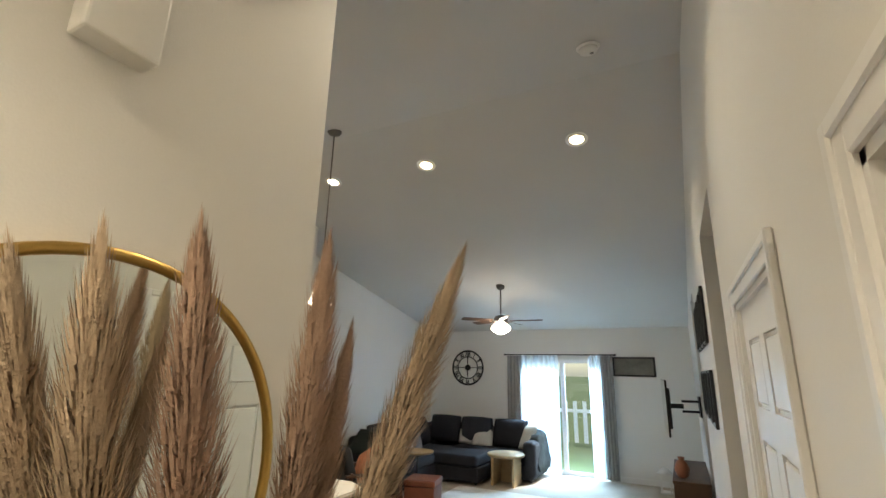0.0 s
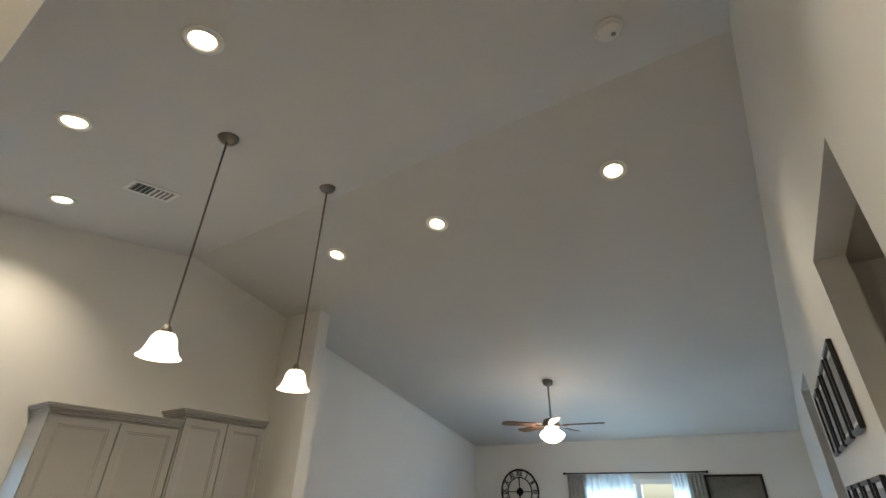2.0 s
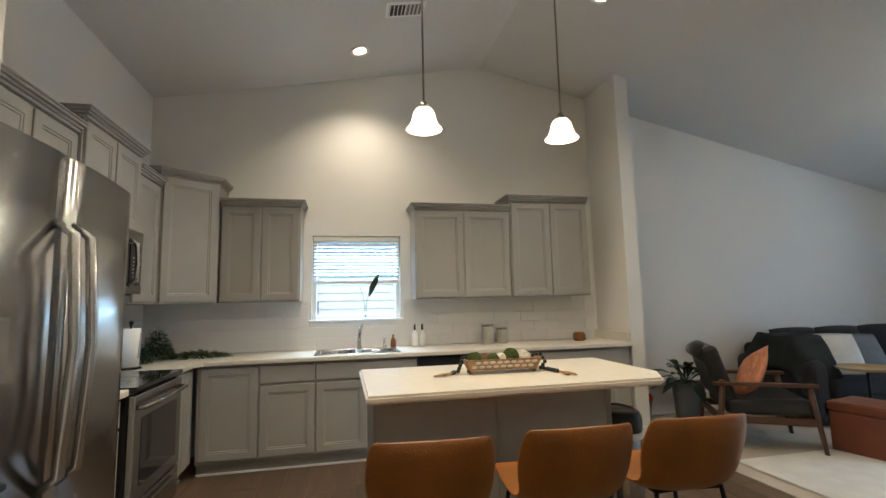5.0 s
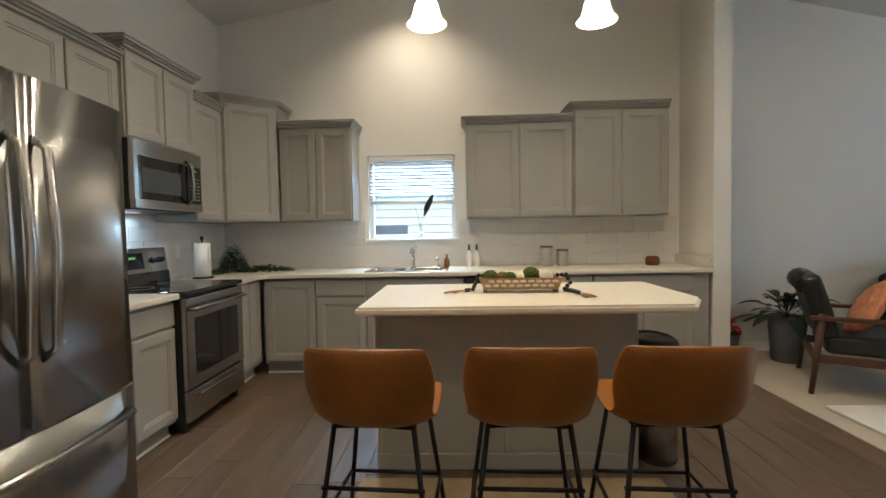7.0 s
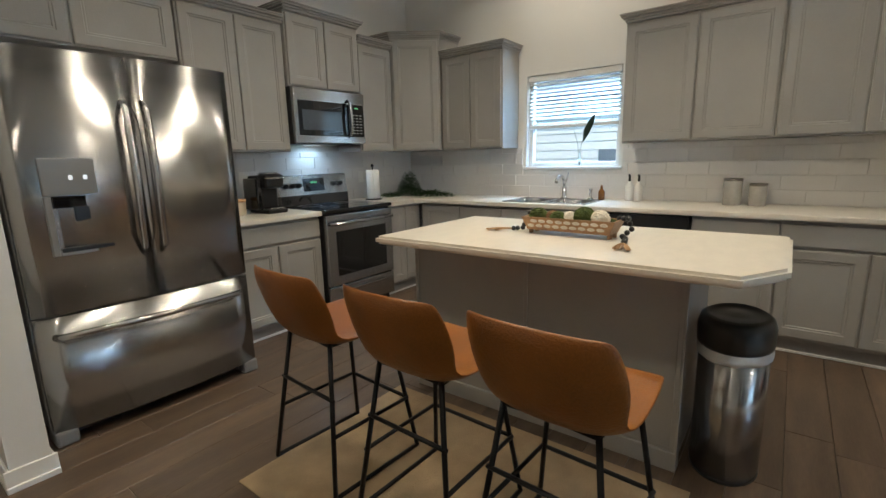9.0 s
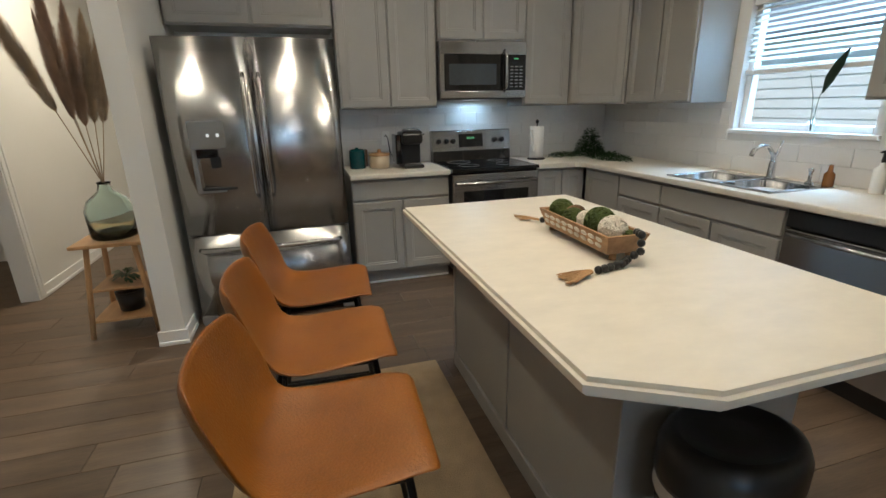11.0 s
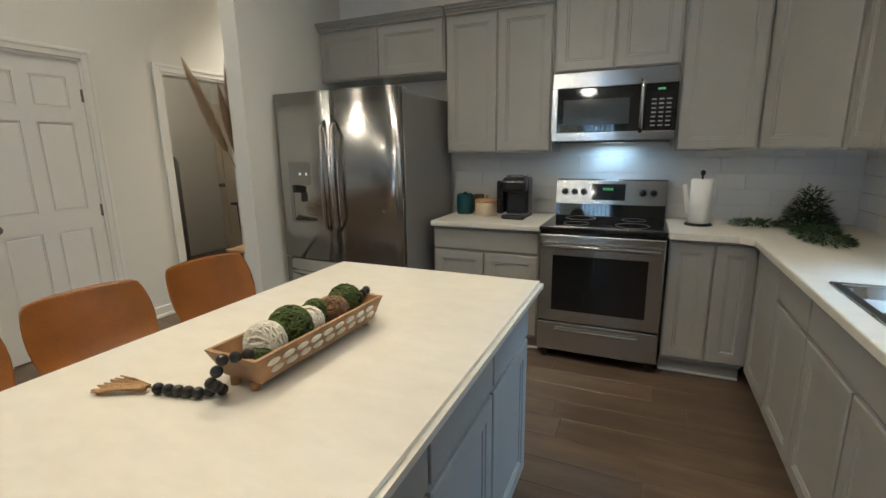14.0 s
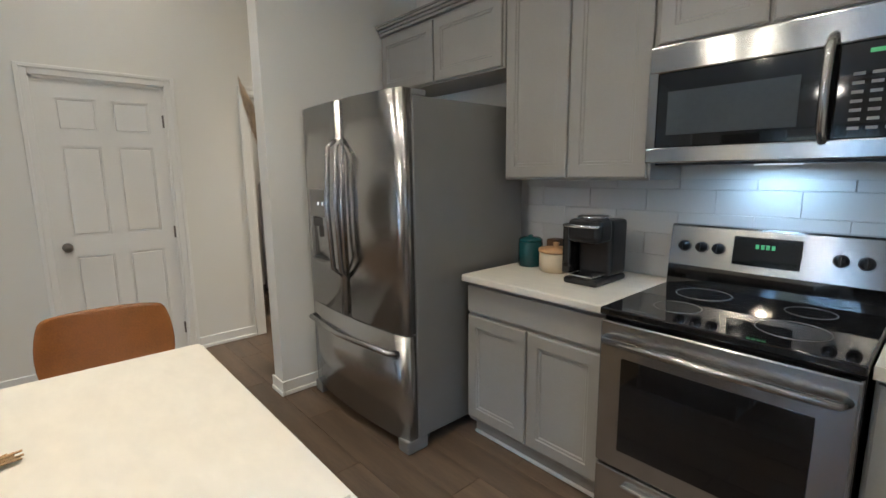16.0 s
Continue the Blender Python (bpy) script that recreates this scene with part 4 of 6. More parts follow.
def oval(bm, prof, rx, ry, seg=32):
    lathe(bm, prof, seg)
    for v in bm.verts:
        v.co.x *= rx
        v.co.y *= ry
    return bm


part("body", oval(B(), [(1, 0.012), (1, 0.55)], 0.165, 0.125), STEEL, tb)
part("base_ring", oval(B(), [(1.01, 0), (1.01, 0.015), (0.99, 0.018)], 0.165, 0.125), BLACK, tb)
bm = oval(B(), [(1.02, 0.50), (1.05, 0.515), (1.03, 0.54), (1.05, 0.56)], 0.168, 0.128, 40)
for v in bm.verts:
    v.co.z += 0.012 * noise.noise(v.co * 30)
part("liner", bm, STRAWBAG, tb, "white bin liner")
part("lid", oval(B(), [(1.04, 0.545), (1.06, 0.56), (1.06, 0.62), (0.98, 0.65), (0.80, 0.664), (0.76, 0.655), (0.3, 0.662), (0, 0.664)], 0.168, 0.128, 40), BLACK, tb)

# centrepiece on the island
TX, TY = 0.155, 2.745
tr = thing("wooden_tray", pose(TX, TY, 0.911, 0, 0, -2), "long carved wooden tray with white oval marks", "tray")
bm = B()
L, Wd = 0.235, 0.075
lo = [(-Wd * 0.75, -L * 0.88), (Wd * 0.75, -L * 0.88), (Wd * 0.75, L * 0.88), (-Wd * 0.75, L * 0.88)]
vb = [bm.verts.new((x, y, 0.02)) for x, y in lo]
vt = [bm.verts.new((x * 1.33, y * 1.136, 0.085)) for x, y in lo]
vi = [bm.verts.new((x * 1.33 * 0.88, y * 1.136 * 0.955, 0.085)) for x, y in lo]
vj = [bm.verts.new((x * 0.9, y * 0.97, 0.034)) for x, y in lo]
bm.faces.new(vb[::-1])
bm.faces.new(vj)
for k in range(4):
    n = (k + 1) % 4
    bm.faces.new((vb[k], vb[n], vt[n], vt[k]))
    bm.faces.new((vt[k], vt[n], vi[n], vi[k]))
    bm.faces.new((vi[k], vi[n], vj[n], vj[k]))
part("tray_body", bm, GLAZED, tr)
for s in (-1, 1):
    for r in range(2):
        for k in range(9):
            bm = B()
            bmesh.ops.create_uvsphere(bm, u_segments=10, v_segments=5, radius=1, matrix=pose(s * (0.0635 + 0.0125 * r), -0.185 + k * 0.044 + 0.02 * r, 0.042 + r * 0.025, 0, s * 21, 0) @ Matrix.Diagonal((0.003, 0.019, 0.0095, 1)))
            part("oval_mark", bm, WHITEBALL, tr, smooth=True)
for x in (-0.03, 0.03):
    for y in (-0.2, 0.2):
        part("foot", lathe(B(), [(0.012, 0), (0.012, 0.021)], 10, (x, y, 0)), GLAZED, tr)


def fuzzy_ball(r, seed, strands=26):
    """A ball wound of strands."""
    rnd = random.Random(seed)
    bm = B()
    bmesh.ops.create_icosphere(bm, subdivisions=3, radius=r * 0.93)
    for k in range(strands):
        ax = Vector((rnd.gauss(0, 1), rnd.gauss(0, 1), rnd.gauss(0, 1))).normalized()
        q = ax.to_track_quat('Z', 'Y').to_matrix().to_4x4()
        off = rnd.uniform(-0.6, 0.6) * r
        rr = math.sqrt(r * r - off * off)
        ring_tube(bm, [q @ Vector((rr * math.cos(a), rr * math.sin(a), off)) for a in [i * math.pi / 7 for i in range(15)]], r * 0.07, 4, False)
    return bm


for k, (y, x, r, mt, lb) in enumerate(((-0.20, 0.005, 0.046, MOSS, "green moss ball"), (-0.115, -0.012, 0.040, BROWNBALL, "brown rattan ball"), (-0.07, 0.022, 0.04, MOSS, "green moss ball"), (-0.005, 0.0, 0.040, WHITEBALL, "cream rattan ball"), (0.075, -0.004, 0.052, MOSS, "green moss ball"), (0.165, 0.0, 0.046, WHITEBALL, "cream rattan ball"), (0.215, -0.03, 0.026, MOSS, "small green moss ball"))):
    solid("decor_ball", fuzzy_ball(r, k), mt, lb + " resting in the wooden tray", "decor ball", pose(TX + x, TY + y * 0.85, 0.911 + 0.034 + r), "balls in the tray", True)
for s, tip in ((1, (0.52, 3.02)), (-1, (0.46, 2.19))):
    gl = thing("bead_garland", pose(0, 0, 0), "black wooden bead garland with jute tassel", "garland", "bead garlands")
    a = Vector((0.24, 2.80 + s * 0.22, 1.0))
    mid = [a, Vector((0.26, 2.80 + s * 0.265, 1.005)), Vector((0.275, 2.80 + s * 0.285, 0.96)), Vector((0.29, 2.80 + s * 0.30, 0.926)), Vector((0.33, 2.80 + s * 0.325, 0.923)), Vector((0.40, 2.80 + s * 0.34, 0.923)), Vector((0.45, 2.80 + s * 0.35, 0.923))]
    if s < 0:
        mid = [Vector((0.24 + (v.x - 0.24) * 0.25, v.y + 0.03, v.z)) for v in mid]
    mid = [v + Vector((TX - 0.27, TY - 2.80 - (0.05 if s > 0 and v.z < 0.95 else 0.0), 0)) for v in mid]
    pts = []
    for p, q in zip(mid, mid[1:]):
        d = (q - p).length
        for i in range(max(1, round(d / 0.021))):
            pts.append(p.lerp(q, i / max(1, round(d / 0.021))))
    bead = None
    for p in pts:
        if bead is None:
            bm = B()
            bmesh.ops.create_uvsphere(bm, u_segments=10, v_segments=7, radius=0.0128)
            bead = part("bead", bm, BLACK, gl, smooth=True)
            bead.location = p
        else:
            o = new("bead", bead.data)
            o.parent = gl
            o.location = p
    bm = B()
    rnd = random.Random(5)
    e = mid[-1]
    for k in range(34):
        o = Vector((rnd.uniform(-1, 1), rnd.uniform(-1, 1), rnd.uniform(-0.5, 0.6)))
        tipv = e + Vector((0.10, 0.02, -0.004) if s > 0 else (0.05, -0.085, -0.004)) + Vector((0.012 * o.x, 0.034 * o.y, 0.007 * o.z))
        ring_tube(bm, [e + Vector((0, 0.006 * o.y, 0.006 * o.z)), e.lerp(tipv, 0.5) + Vector((0, 0.004 * o.y, 0.004)), tipv], 0.0022, 4, False)
    part("tassel", bm, TASSEL, gl, "tan jute tassel")

# things on the worktops
cm = thing("coffee_maker", pose(0.245, 0.30, 0.908), "black pod coffee maker with chrome trim", "coffee maker")
part("base", box(B(), -0.085, 0.085, -0.13, 0.14, 0, 0.03, 0.012, 3), BLACK, cm)
part("tower", box(B(), -0.085, 0.085, -0.13, 0.02, 0.03, 0.29, 0.02, 3), BLACK, cm)
part("head", box(B(), -0.085, 0.085, 0.0, 0.125, 0.19, 0.30, 0.028, 3), BLACK, cm)
part("lid_trim", lathe(B(), [(0.07, 0.298), (0.078, 0.302), (0.07, 0.312), (0, 0.314)], 24, (0, 0.03, 0)), CHROME, cm, "chrome lid ring")
part("handle", ring_tube(B(), [(0.075, 0.11, 0.27), (0.08, 0.15, 0.27), (0.0, 0.162, 0.27), (-0.08, 0.15, 0.27), (-0.075, 0.11, 0.27)], 0.007, 8), CHROME, cm)
part("water_tank", box(B(), 0.087, 0.135, -0.11, 0.08, 0.03, 0.27, 0.012, 3), BLACKGLASS, cm)
part("drip_tray", box(B(), -0.06, 0.06, 0.03, 0.13, 0.03, 0.045, 0.006, 2), CHROME, cm)
ca = thing("canister", pose(0.50, 0.25, 0.908), "cream ceramic canister with wooden lid", "canister")
part("jar", lathe(B(), [(0.075, 0), (0.085, 0.006), (0.085, 0.095), (0.08, 0.10)], 28), CREAMCER, ca)
part("lid", lathe(B(), [(0.088, 0.10), (0.09, 0.105), (0.088, 0.118), (0.02, 0.122), (0.014, 0.135), (0.018, 0.148), (0, 0.152)], 28), PINE, ca, "round wooden lid")
ct = thing("canister", pose(0.68, 0.23, 0.908), "teal glazed canister with lid", "canister")
part("jar", lathe(B(), [(0.06, 0), (0.066, 0.006), (0.066, 0.13), (0.06, 0.137)], 28), TEAL, ct)
part("lid", lathe(B(), [(0.064, 0.137), (0.066, 0.145), (0.05, 0.158), (0.015, 0.16), (0.012, 0.17), (0, 0.172)], 28), TEAL, ct)
solid("brown_box", box(B(), 0.58, 0.65, 0.06, 0.13, 0.908, 1.05, 0.008, 2), BROWNWOOD, "brown wooden jar behind the canisters", "jar")
bm = ring_tube(B(), [(0.335, 0.10, 0.93), (0.375, 0.06, 1.02), (0.38, 0.012, 1.13), (0.40, 0.02, 1.16), (0.41, 0.012, 1.14)], 0.004, 6)
solid("power_cord", bm, BLACK, "black power cord behind the coffee maker", "cord")
wo = thing("wall_outlet", pose(0.40, 0.008, 1.13), "white double wall outlet", "outlet", "wall outlets")
part("plate", box(B(), -0.035, 0.035, 0, 0.006, -0.058, 0.058, 0.003, 2), WHITEPL, wo)
for z in (-0.022, 0.022):
    part("socket", box(B(), -0.016, 0.016, 0.006, 0.008, z - 0.014, z + 0.014, 0.001, 1), WHITEPL, wo)
copy_thing(wo, pose(-1.02, 0.008, 1.13))
pt = thing("paper_towel_holder", pose(-0.94, 0.27, 0.908), "white paper towel roll on a black stand", "paper towel")
part("base", lathe(B(), [(0.08, 0), (0.082, 0.006), (0.075, 0.012), (0, 0.013)], 28), BLACKMETAL, pt)
part("roll", lathe(B(), [(0.02, 0.014), (0.062, 0.014), (0.062, 0.292), (0.02, 0.292)], 32), PAPER, pt)
part("rod", lathe(B(), [(0.006, 0.01), (0.006, 0.315), (0.013, 0.32), (0.015, 0.34), (0, 0.352)], 14), BLACKMETAL, pt)
bm = B()
box(bm, 0.045, 0.075, 0.03, 0.033, 0.10, 0.288)
bmesh.ops.transform(bm, matrix=pose(0.02, 0.01, 0, 0, 14, 35), verts=bm.verts[:])
part("loose_sheet", bm, PAPER, pt)


def fern(name, label, m, count, spread, height, seed, material, trail=0.0):
    rnd = random.Random(seed)
    bm = B()
    for k in range(count):
        a = rnd.uniform(0, 2 * math.pi)
        r = spread * math.sqrt(rnd.random())
        z = height * (1 - (r / spread) ** 2) * rnd.uniform(0.25, 1)
        base = Vector((r * math.cos(a), r * math.sin(a), z + 0.01))
        d = Vector((math.cos(a), math.sin(a), rnd.uniform(-0.5, 0.7))).normalized()
        ln = rnd.uniform(0.02, 0.05)
        side = d.cross(Vector((0, 0, 1))).normalized() * rnd.uniform(0.004, 0.008)
        v = [bm.verts.new(base - side * 0.4), bm.verts.new(base + d * ln * 0.5 - side), bm.verts.new(base + d * ln), bm.verts.new(base + d * ln * 0.5 + side)]
        bm.faces.new(v)
    for v in bm.verts:
        v.co.z = max(v.co.z, 0.002)
    return solid(name, bm, material, label, "plant", m)


fern("greenery_mound", "round mound of trailing green foliage on the worktop", pose(-1.52, 0.24, 0.908), 2200, 0.13, 0.26, 3, FERN)
garl = fern("greenery_garland", "green leafy garland lying along the worktop", pose(-1.50, 0.56, 0.908), 900, 0.16, 0.05, 4, FERN)
garl.scale = (0.7, 1.6, 1)
g2 = fern("greenery_garland", "green leafy garland lying beside the paper towels", pose(-1.26, 0.22, 0.908), 500, 0.14, 0.04, 5, FERN)
g2.scale = (1.1, 0.5, 1)
for y, h, r in ((3.245, 0.175, 0.06), (3.40, 0.14, 0.055)):
    j = thing("glass_jar", pose(XS + 0.16, y, 0.908), "grey glass storage jar with flat lid", "jar", "storage jars")
    part("jar", lathe(B(), [(r * 0.94, 0), (r, 0.006), (r, h), (r * 0.96, h + 0.005)], 26), mat("smoky_jar", (0.42, 0.40, 0.36), 0.25, var=0.15, scale=12), j)
    part("lid", lathe(B(), [(r * 1.04, h), (r * 1.04, h + 0.015), (r * 0.98, h + 0.019), (0, h + 0.019)], 26), NICKEL, j)
solid("candle_jar", lathe(B(), [(0.05, 0), (0.062, 0.01), (0.064, 0.06), (0.05, 0.085), (0.045, 0.085), (0.04, 0.07), (0, 0.07)], 26, (XS + 0.25, 4.22, 0.908)), AMBER, "round amber candle jar on the worktop", "candle")
lf = thing("cut_leaf_vase", pose(XS - 0.015, 2.02, WZ0 + 0.004), "single tall leaf in a small clear vase on the sill", "plant")
part("vase", lathe(B(), [(0.02, 0), (0.022, 0.004), (0.022, 0.05), (0.008, 0.08), (0.01, 0.16)], 18, cap=False), CLEARGLASS, lf)
part("stem", ring_tube(B(), [(0, 0, 0.01), (0.004, 0.015, 0.2), (0.006, 0.035, 0.26)], 0.002, 5), LEAF, lf)
part("stem", ring_tube(B(), [(0, 0, 0.01), (0.004, -0.02, 0.2), (0.006, -0.06, 0.33)], 0.002, 5), LEAF, lf)
bm = B()
sp_ = [Vector((0.006, 0.035, 0.22)), Vector((0.008, 0.06, 0.30)), Vector((0.01, 0.10, 0.38)), Vector((0.01, 0.135, 0.455))]
wd = [0.004, 0.026, 0.024, 0.0015]
rows = [(bm.verts.new(p + Vector((0.01, w, -w * 0.5))), bm.verts.new(p), bm.verts.new(p + Vector((0.01, -w, w * 0.5)))) for p, w in zip(sp_, wd)]
for a, b in zip(rows, rows[1:]):
    bm.faces.new((a[0], a[1], b[1], b[0]))
    bm.faces.new((a[1], a[2], b[2], b[1]))
part("leaf", bm, DARKLEAF, lf, smooth=True)

# ceiling lamps and fittings
PITCH_N, PITCH_S = math.degrees(math.atan(-0.215)), math.degrees(math.atan(0.185))


def on_ceiling(x, y):
    return pose(x, y, ceil_z(y) - 0.001, (PITCH_N if y > RIDGE_Y else PITCH_S), 0, 0)


CAN_W = 55
for x, y in ((2.37, 3.975), (0.885, 3.92), (-0.285, 3.885), (1.01, 1.71), (-0.13, 1.61), (-1.265, 1.945), (2.62, -0.6), (2.37, 1.80)):
    d = thing("recessed_light", on_ceiling(x, y), "lit round recessed ceiling light with white trim", "ceiling light", "recessed lights")
    part("trim_ring", lathe(B(), [(0.062, -0.002), (0.095, 0.0), (0.095, -0.006), (0.066, -0.010), (0.062, -0.002)], 28, cap=False), WHITEPL, d)
    part("bulb", lathe(B(), [(0, -0.006), (0.05, -0.005), (0.061, -0.001)], 24), BULB, d)
    lamp('SPOT', "can_lamp", pose(x, y, ceil_z(y) - 0.03), CAN_W * (3.4 if y < 0 else 1.3 if x < -1 else 1.0), WARM, 0.05, spot=125)
for x, y, zb in ((0.38, 2.25, 2.335), (0.345, 3.13, 2.34)):
    zc = ceil_z(y)
    p = thing("pendant_lamp", pose(x, y, zb), "lit white glass bell pendant on a nickel rod", "pendant lamp", "island pendants")
    part("shade", lathe(B(), [(0.025, 0.125), (0.046, 0.12), (0.062, 0.096), (0.072, 0.05), (0.086, 0.018), (0.104, 0.0), (0.10, 0.0), (0.08, 0.02), (0.066, 0.05), (0.056, 0.092), (0.04, 0.112)], 30, cap=False), SHADEGLOW, p, "frosted white glass shade")
    part("socket", lathe(B(), [(0.026, 0.117), (0.028, 0.137), (0.02, 0.162), (0.008, 0.172)], 18), NICKEL, p)
    part("rod", ring_tube(B(), [(0, 0, 0.165), (0, 0, zc - zb)], 0.006, 8), NICKEL, p)
    part("canopy", lathe(B(), [(0.01, zc - zb - 0.045), (0.05, zc - zb - 0.03), (0.065, zc - zb - 0.008), (0.065, zc - zb + 0.008)], 24), NICKEL, p)
    lamp('POINT', "pendant_glow", pose(x, y, zb + 0.02), 14, WARM, 0.04)
sd = thing("smoke_detector", on_ceiling(2.655, 2.88), "white round smoke detector on the ceiling", "smoke detector")
part("base", lathe(B(), [(0.0, -0.012), (0.07, -0.012), (0.075, -0.006), (0.075, 0)][::-1], 28), WHITEPL, sd)
part("cover", lathe(B(), [(0.06, -0.012), (0.055, -0.035), (0.03, -0.045), (0, -0.046)], 28), WHITEPL, sd)
part("test_button", lathe(B(), [(0.012, -0.045), (0.012, -0.05), (0, -0.05)], 12, (0.02, 0, 0)), FRIDGESIDE, sd)
av = thing("air_vent", on_ceiling(-0.665, 2.30), "white ceiling air vent with slats", "air vent")
part("frame", box(B(), -0.10, 0.10, -0.17, 0.17, -0.008, 0.0, 0.003, 1), WHITEPL, av)
# Dark sheets on the closed plate stand in for shade behind the slats.
part("dark_slot", box(B(), -0.07, 0.07, -0.14, -0.008, -0.0095, -0.006), BLACK, av)
part("dark_slot", box(B(), -0.07, 0.07, 0.008, 0.14, -0.0095, -0.006), NICKEL, av)
for k in range(9):
    bm = B()
    box(bm, -0.07, 0.07, -0.006, 0.006, -0.001, 0.001)
    bmesh.ops.transform(bm, matrix=pose(0, -0.135 + k * 0.034, -0.012, 40 if k < 4 else -40, 0, 0), verts=bm.verts[:])
    part("slat", bm, WHITEPL, av)

# ---- living room ----
sofa = thing("sectional_sofa", pose(0, 0, 0), "charcoal fabric sectional sofa along two walls", "sofa")
SX, SY = XL + 0.04, YB - 0.06
for a in ((SX, SX + 0.95, 6.45, SY), (SX + 0.95, 0.62, SY - 0.95, SY), (SX + 0.95, -0.12, 7.75, SY - 0.95)):
    part("base", box(B(), a[0], a[1], a[2], a[3], 0.05, 0.28, 0.03, 3), DARKFAB, sofa)
part("backrest", box(B(), SX, SX + 0.24, 6.5, SY, 0.28, 0.78, 0.07, 4), DARKFAB, sofa)
part("backrest", box(B(), SX + 0.24, 0.60, SY - 0.24, SY, 0.28, 0.78, 0.07, 4), DARKFAB, sofa)
part("armrest", box(B(), SX, SX + 0.95, 6.38, 6.62, 0.06, 0.66, 0.09, 4), DARKFAB, sofa)
part("armrest", box(B(), 0.42, 0.66, SY - 0.97, SY, 0.06, 0.66, 0.09, 4), DARKFAB, sofa)
for a in ((SX + 0.22, SX + 0.97, 6.62, 7.72), (SX + 0.22, -0.13, 7.73, 8.62), (-0.98, -0.28, SY - 0.96, SY - 0.2), (-0.28, 0.42, SY - 0.96, SY - 0.2)):
    part("seat_cushion", box(B(), a[0], a[1], a[2], a[3], 0.28, 0.46, 0.05, 4), DARKFAB, sofa)
for x in (-1.35, -0.68, 0.02):
    part("back_cushion", cushion(B(), 0.68, 0.52, 0.26, pose(x, SY - 0.33, 0.70, 75, 0, 0)), DARKFAB, sofa)
for y in (6.95, 7.6, 8.25):
    part("back_cushion", cushion(B(), 0.68, 0.52, 0.26, pose(SX + 0.34, y, 0.70, 75, 0, 90)), DARKFAB, sofa)
for x, y in ((SX + 0.08, 6.5), (SX + 0.85, 6.5), (0.55, SY - 0.85), (-0.2, 7.85), (-0.2, SY - 0.1)):
    part("foot", lathe(B(), [(0.02, 0), (0.028, 0.05)], 12, (x, y, 0.003)), BLACK, sofa)
for x, y, z, rz, mt, lb, s in ((-0.80, 9.02, 0.66, 0, WHITEFAB, "cream throw pillow on the sofa", 0.46), (-0.52, 8.97, 0.62, 12, WHITEFAB, "cream lumbar pillow on the sofa", 0.40), (0.32, 9.0, 0.66, -25, WHITEFAB, "cream throw pillow by the sofa arm", 0.46), (-1.25, 7.15, 0.66, 70, WHITEFAB, "shaggy white pillow on the sofa", 0.50), (-1.28, 7.55, 0.65, 75, GREYFAB, "blue-grey pillow on the sofa", 0.48)):
    solid("throw_pillow", cushion(B(), s, s, 0.17, pose(0, 0, 0)), mt, lb, "pillow", pose(x, y, z, 66, 0, rz), "sofa pillows")


def drape(name, label, m, w, d, h, material, seed):
    """A crumpled blanket over an edge."""
    bm = B()
    n = 18
    g = []
    for i in range(n + 1):
        row = []
        for j in range(n + 1):
            u, v = 2 * i / n - 1, 2 * j / n - 1
            z = h * (1 - max(0, (abs(u) - 0.45) / 0.55) ** 1.3) * (1 - 0.55 * max(0, (abs(v) - 0.55) / 0.45))
            q = Vector((u * w / 2 * (1 - 0.12 * (1 - z / h)), v * d / 2, z))
            k = noise.noise_vector(q * 5 + Vector((seed, 0, 0))) * 0.05
            row.append(bm.verts.new(q + k))
        g.append(row)
    for i in range(n):
        for j in range(n):
            bm.faces.new((g[i][j], g[i + 1][j], g[i + 1][j + 1], g[i][j + 1])).smooth = True
    ob = solid(name, bm, material, label, "blanket", m)
    s = ob.modifiers.new("thick", 'SOLIDIFY')
    s.thickness = 0.025
    return ob


drape("throw_blanket", "dark green shaggy throw over the sofa arm", pose(SX + 0.5, 6.62, 0.30), 1.0, 0.62, 0.60, GREENFAB, 2)
drape("throw_blanket", "dark throw hanging over the end of the sofa", pose(0.56, 9.02, 0.14), 0.32, 0.9, 0.60, GREENFAB, 7)

# armchair
ac = thing("armchair", pose(-0.80, 5.50, 0.004, 0, 0, -30), "low walnut lounge chair with dark leather cushions", "armchair")
for s in (-1, 1):
    x = s * 0.36
    part("front_leg", ring_tube(B(), [(x, 0.34, 0.56), (x, 0.42, 0.0)], [0.026, 0.018], 8), WALNUT, ac)
    part("back_leg", ring_tube(B(), [(x, -0.30, 0.60), (x, -0.36, 0.0)], [0.026, 0.018], 8), WALNUT, ac)
    part("armrest", box(B(), x - 0.035, x + 0.035, -0.38, 0.40, 0.555, 0.585, 0.01, 2), WALNUT, ac)
    part("side_rail", box(B(), x - 0.014, x + 0.014, -0.34, 0.38, 0.24, 0.30, 0.006, 2), WALNUT, ac)
part("cross_rail", box(B(), -0.36, 0.36, 0.33, 0.36, 0.24, 0.30, 0.006, 2), WALNUT, ac)
part("cross_rail", box(B(), -0.36, 0.36, -0.35, -0.32, 0.24, 0.30, 0.006, 2), WALNUT, ac)
part("seat_cushion", box(B(), -0.33, 0.33, -0.28, 0.38, 0.30, 0.44, 0.045, 4), BLACK, ac, "black leather seat cushion")
bm = box(B(), -0.33, 0.33, -0.07, 0.07, 0.0, 0.50, 0.05, 4)
bmesh.ops.transform(bm, matrix=pose(0, -0.24, 0.40, 16, 0, 0), verts=bm.verts[:])
part("back_cushion", bm, BLACK, ac, "black leather back cushion")
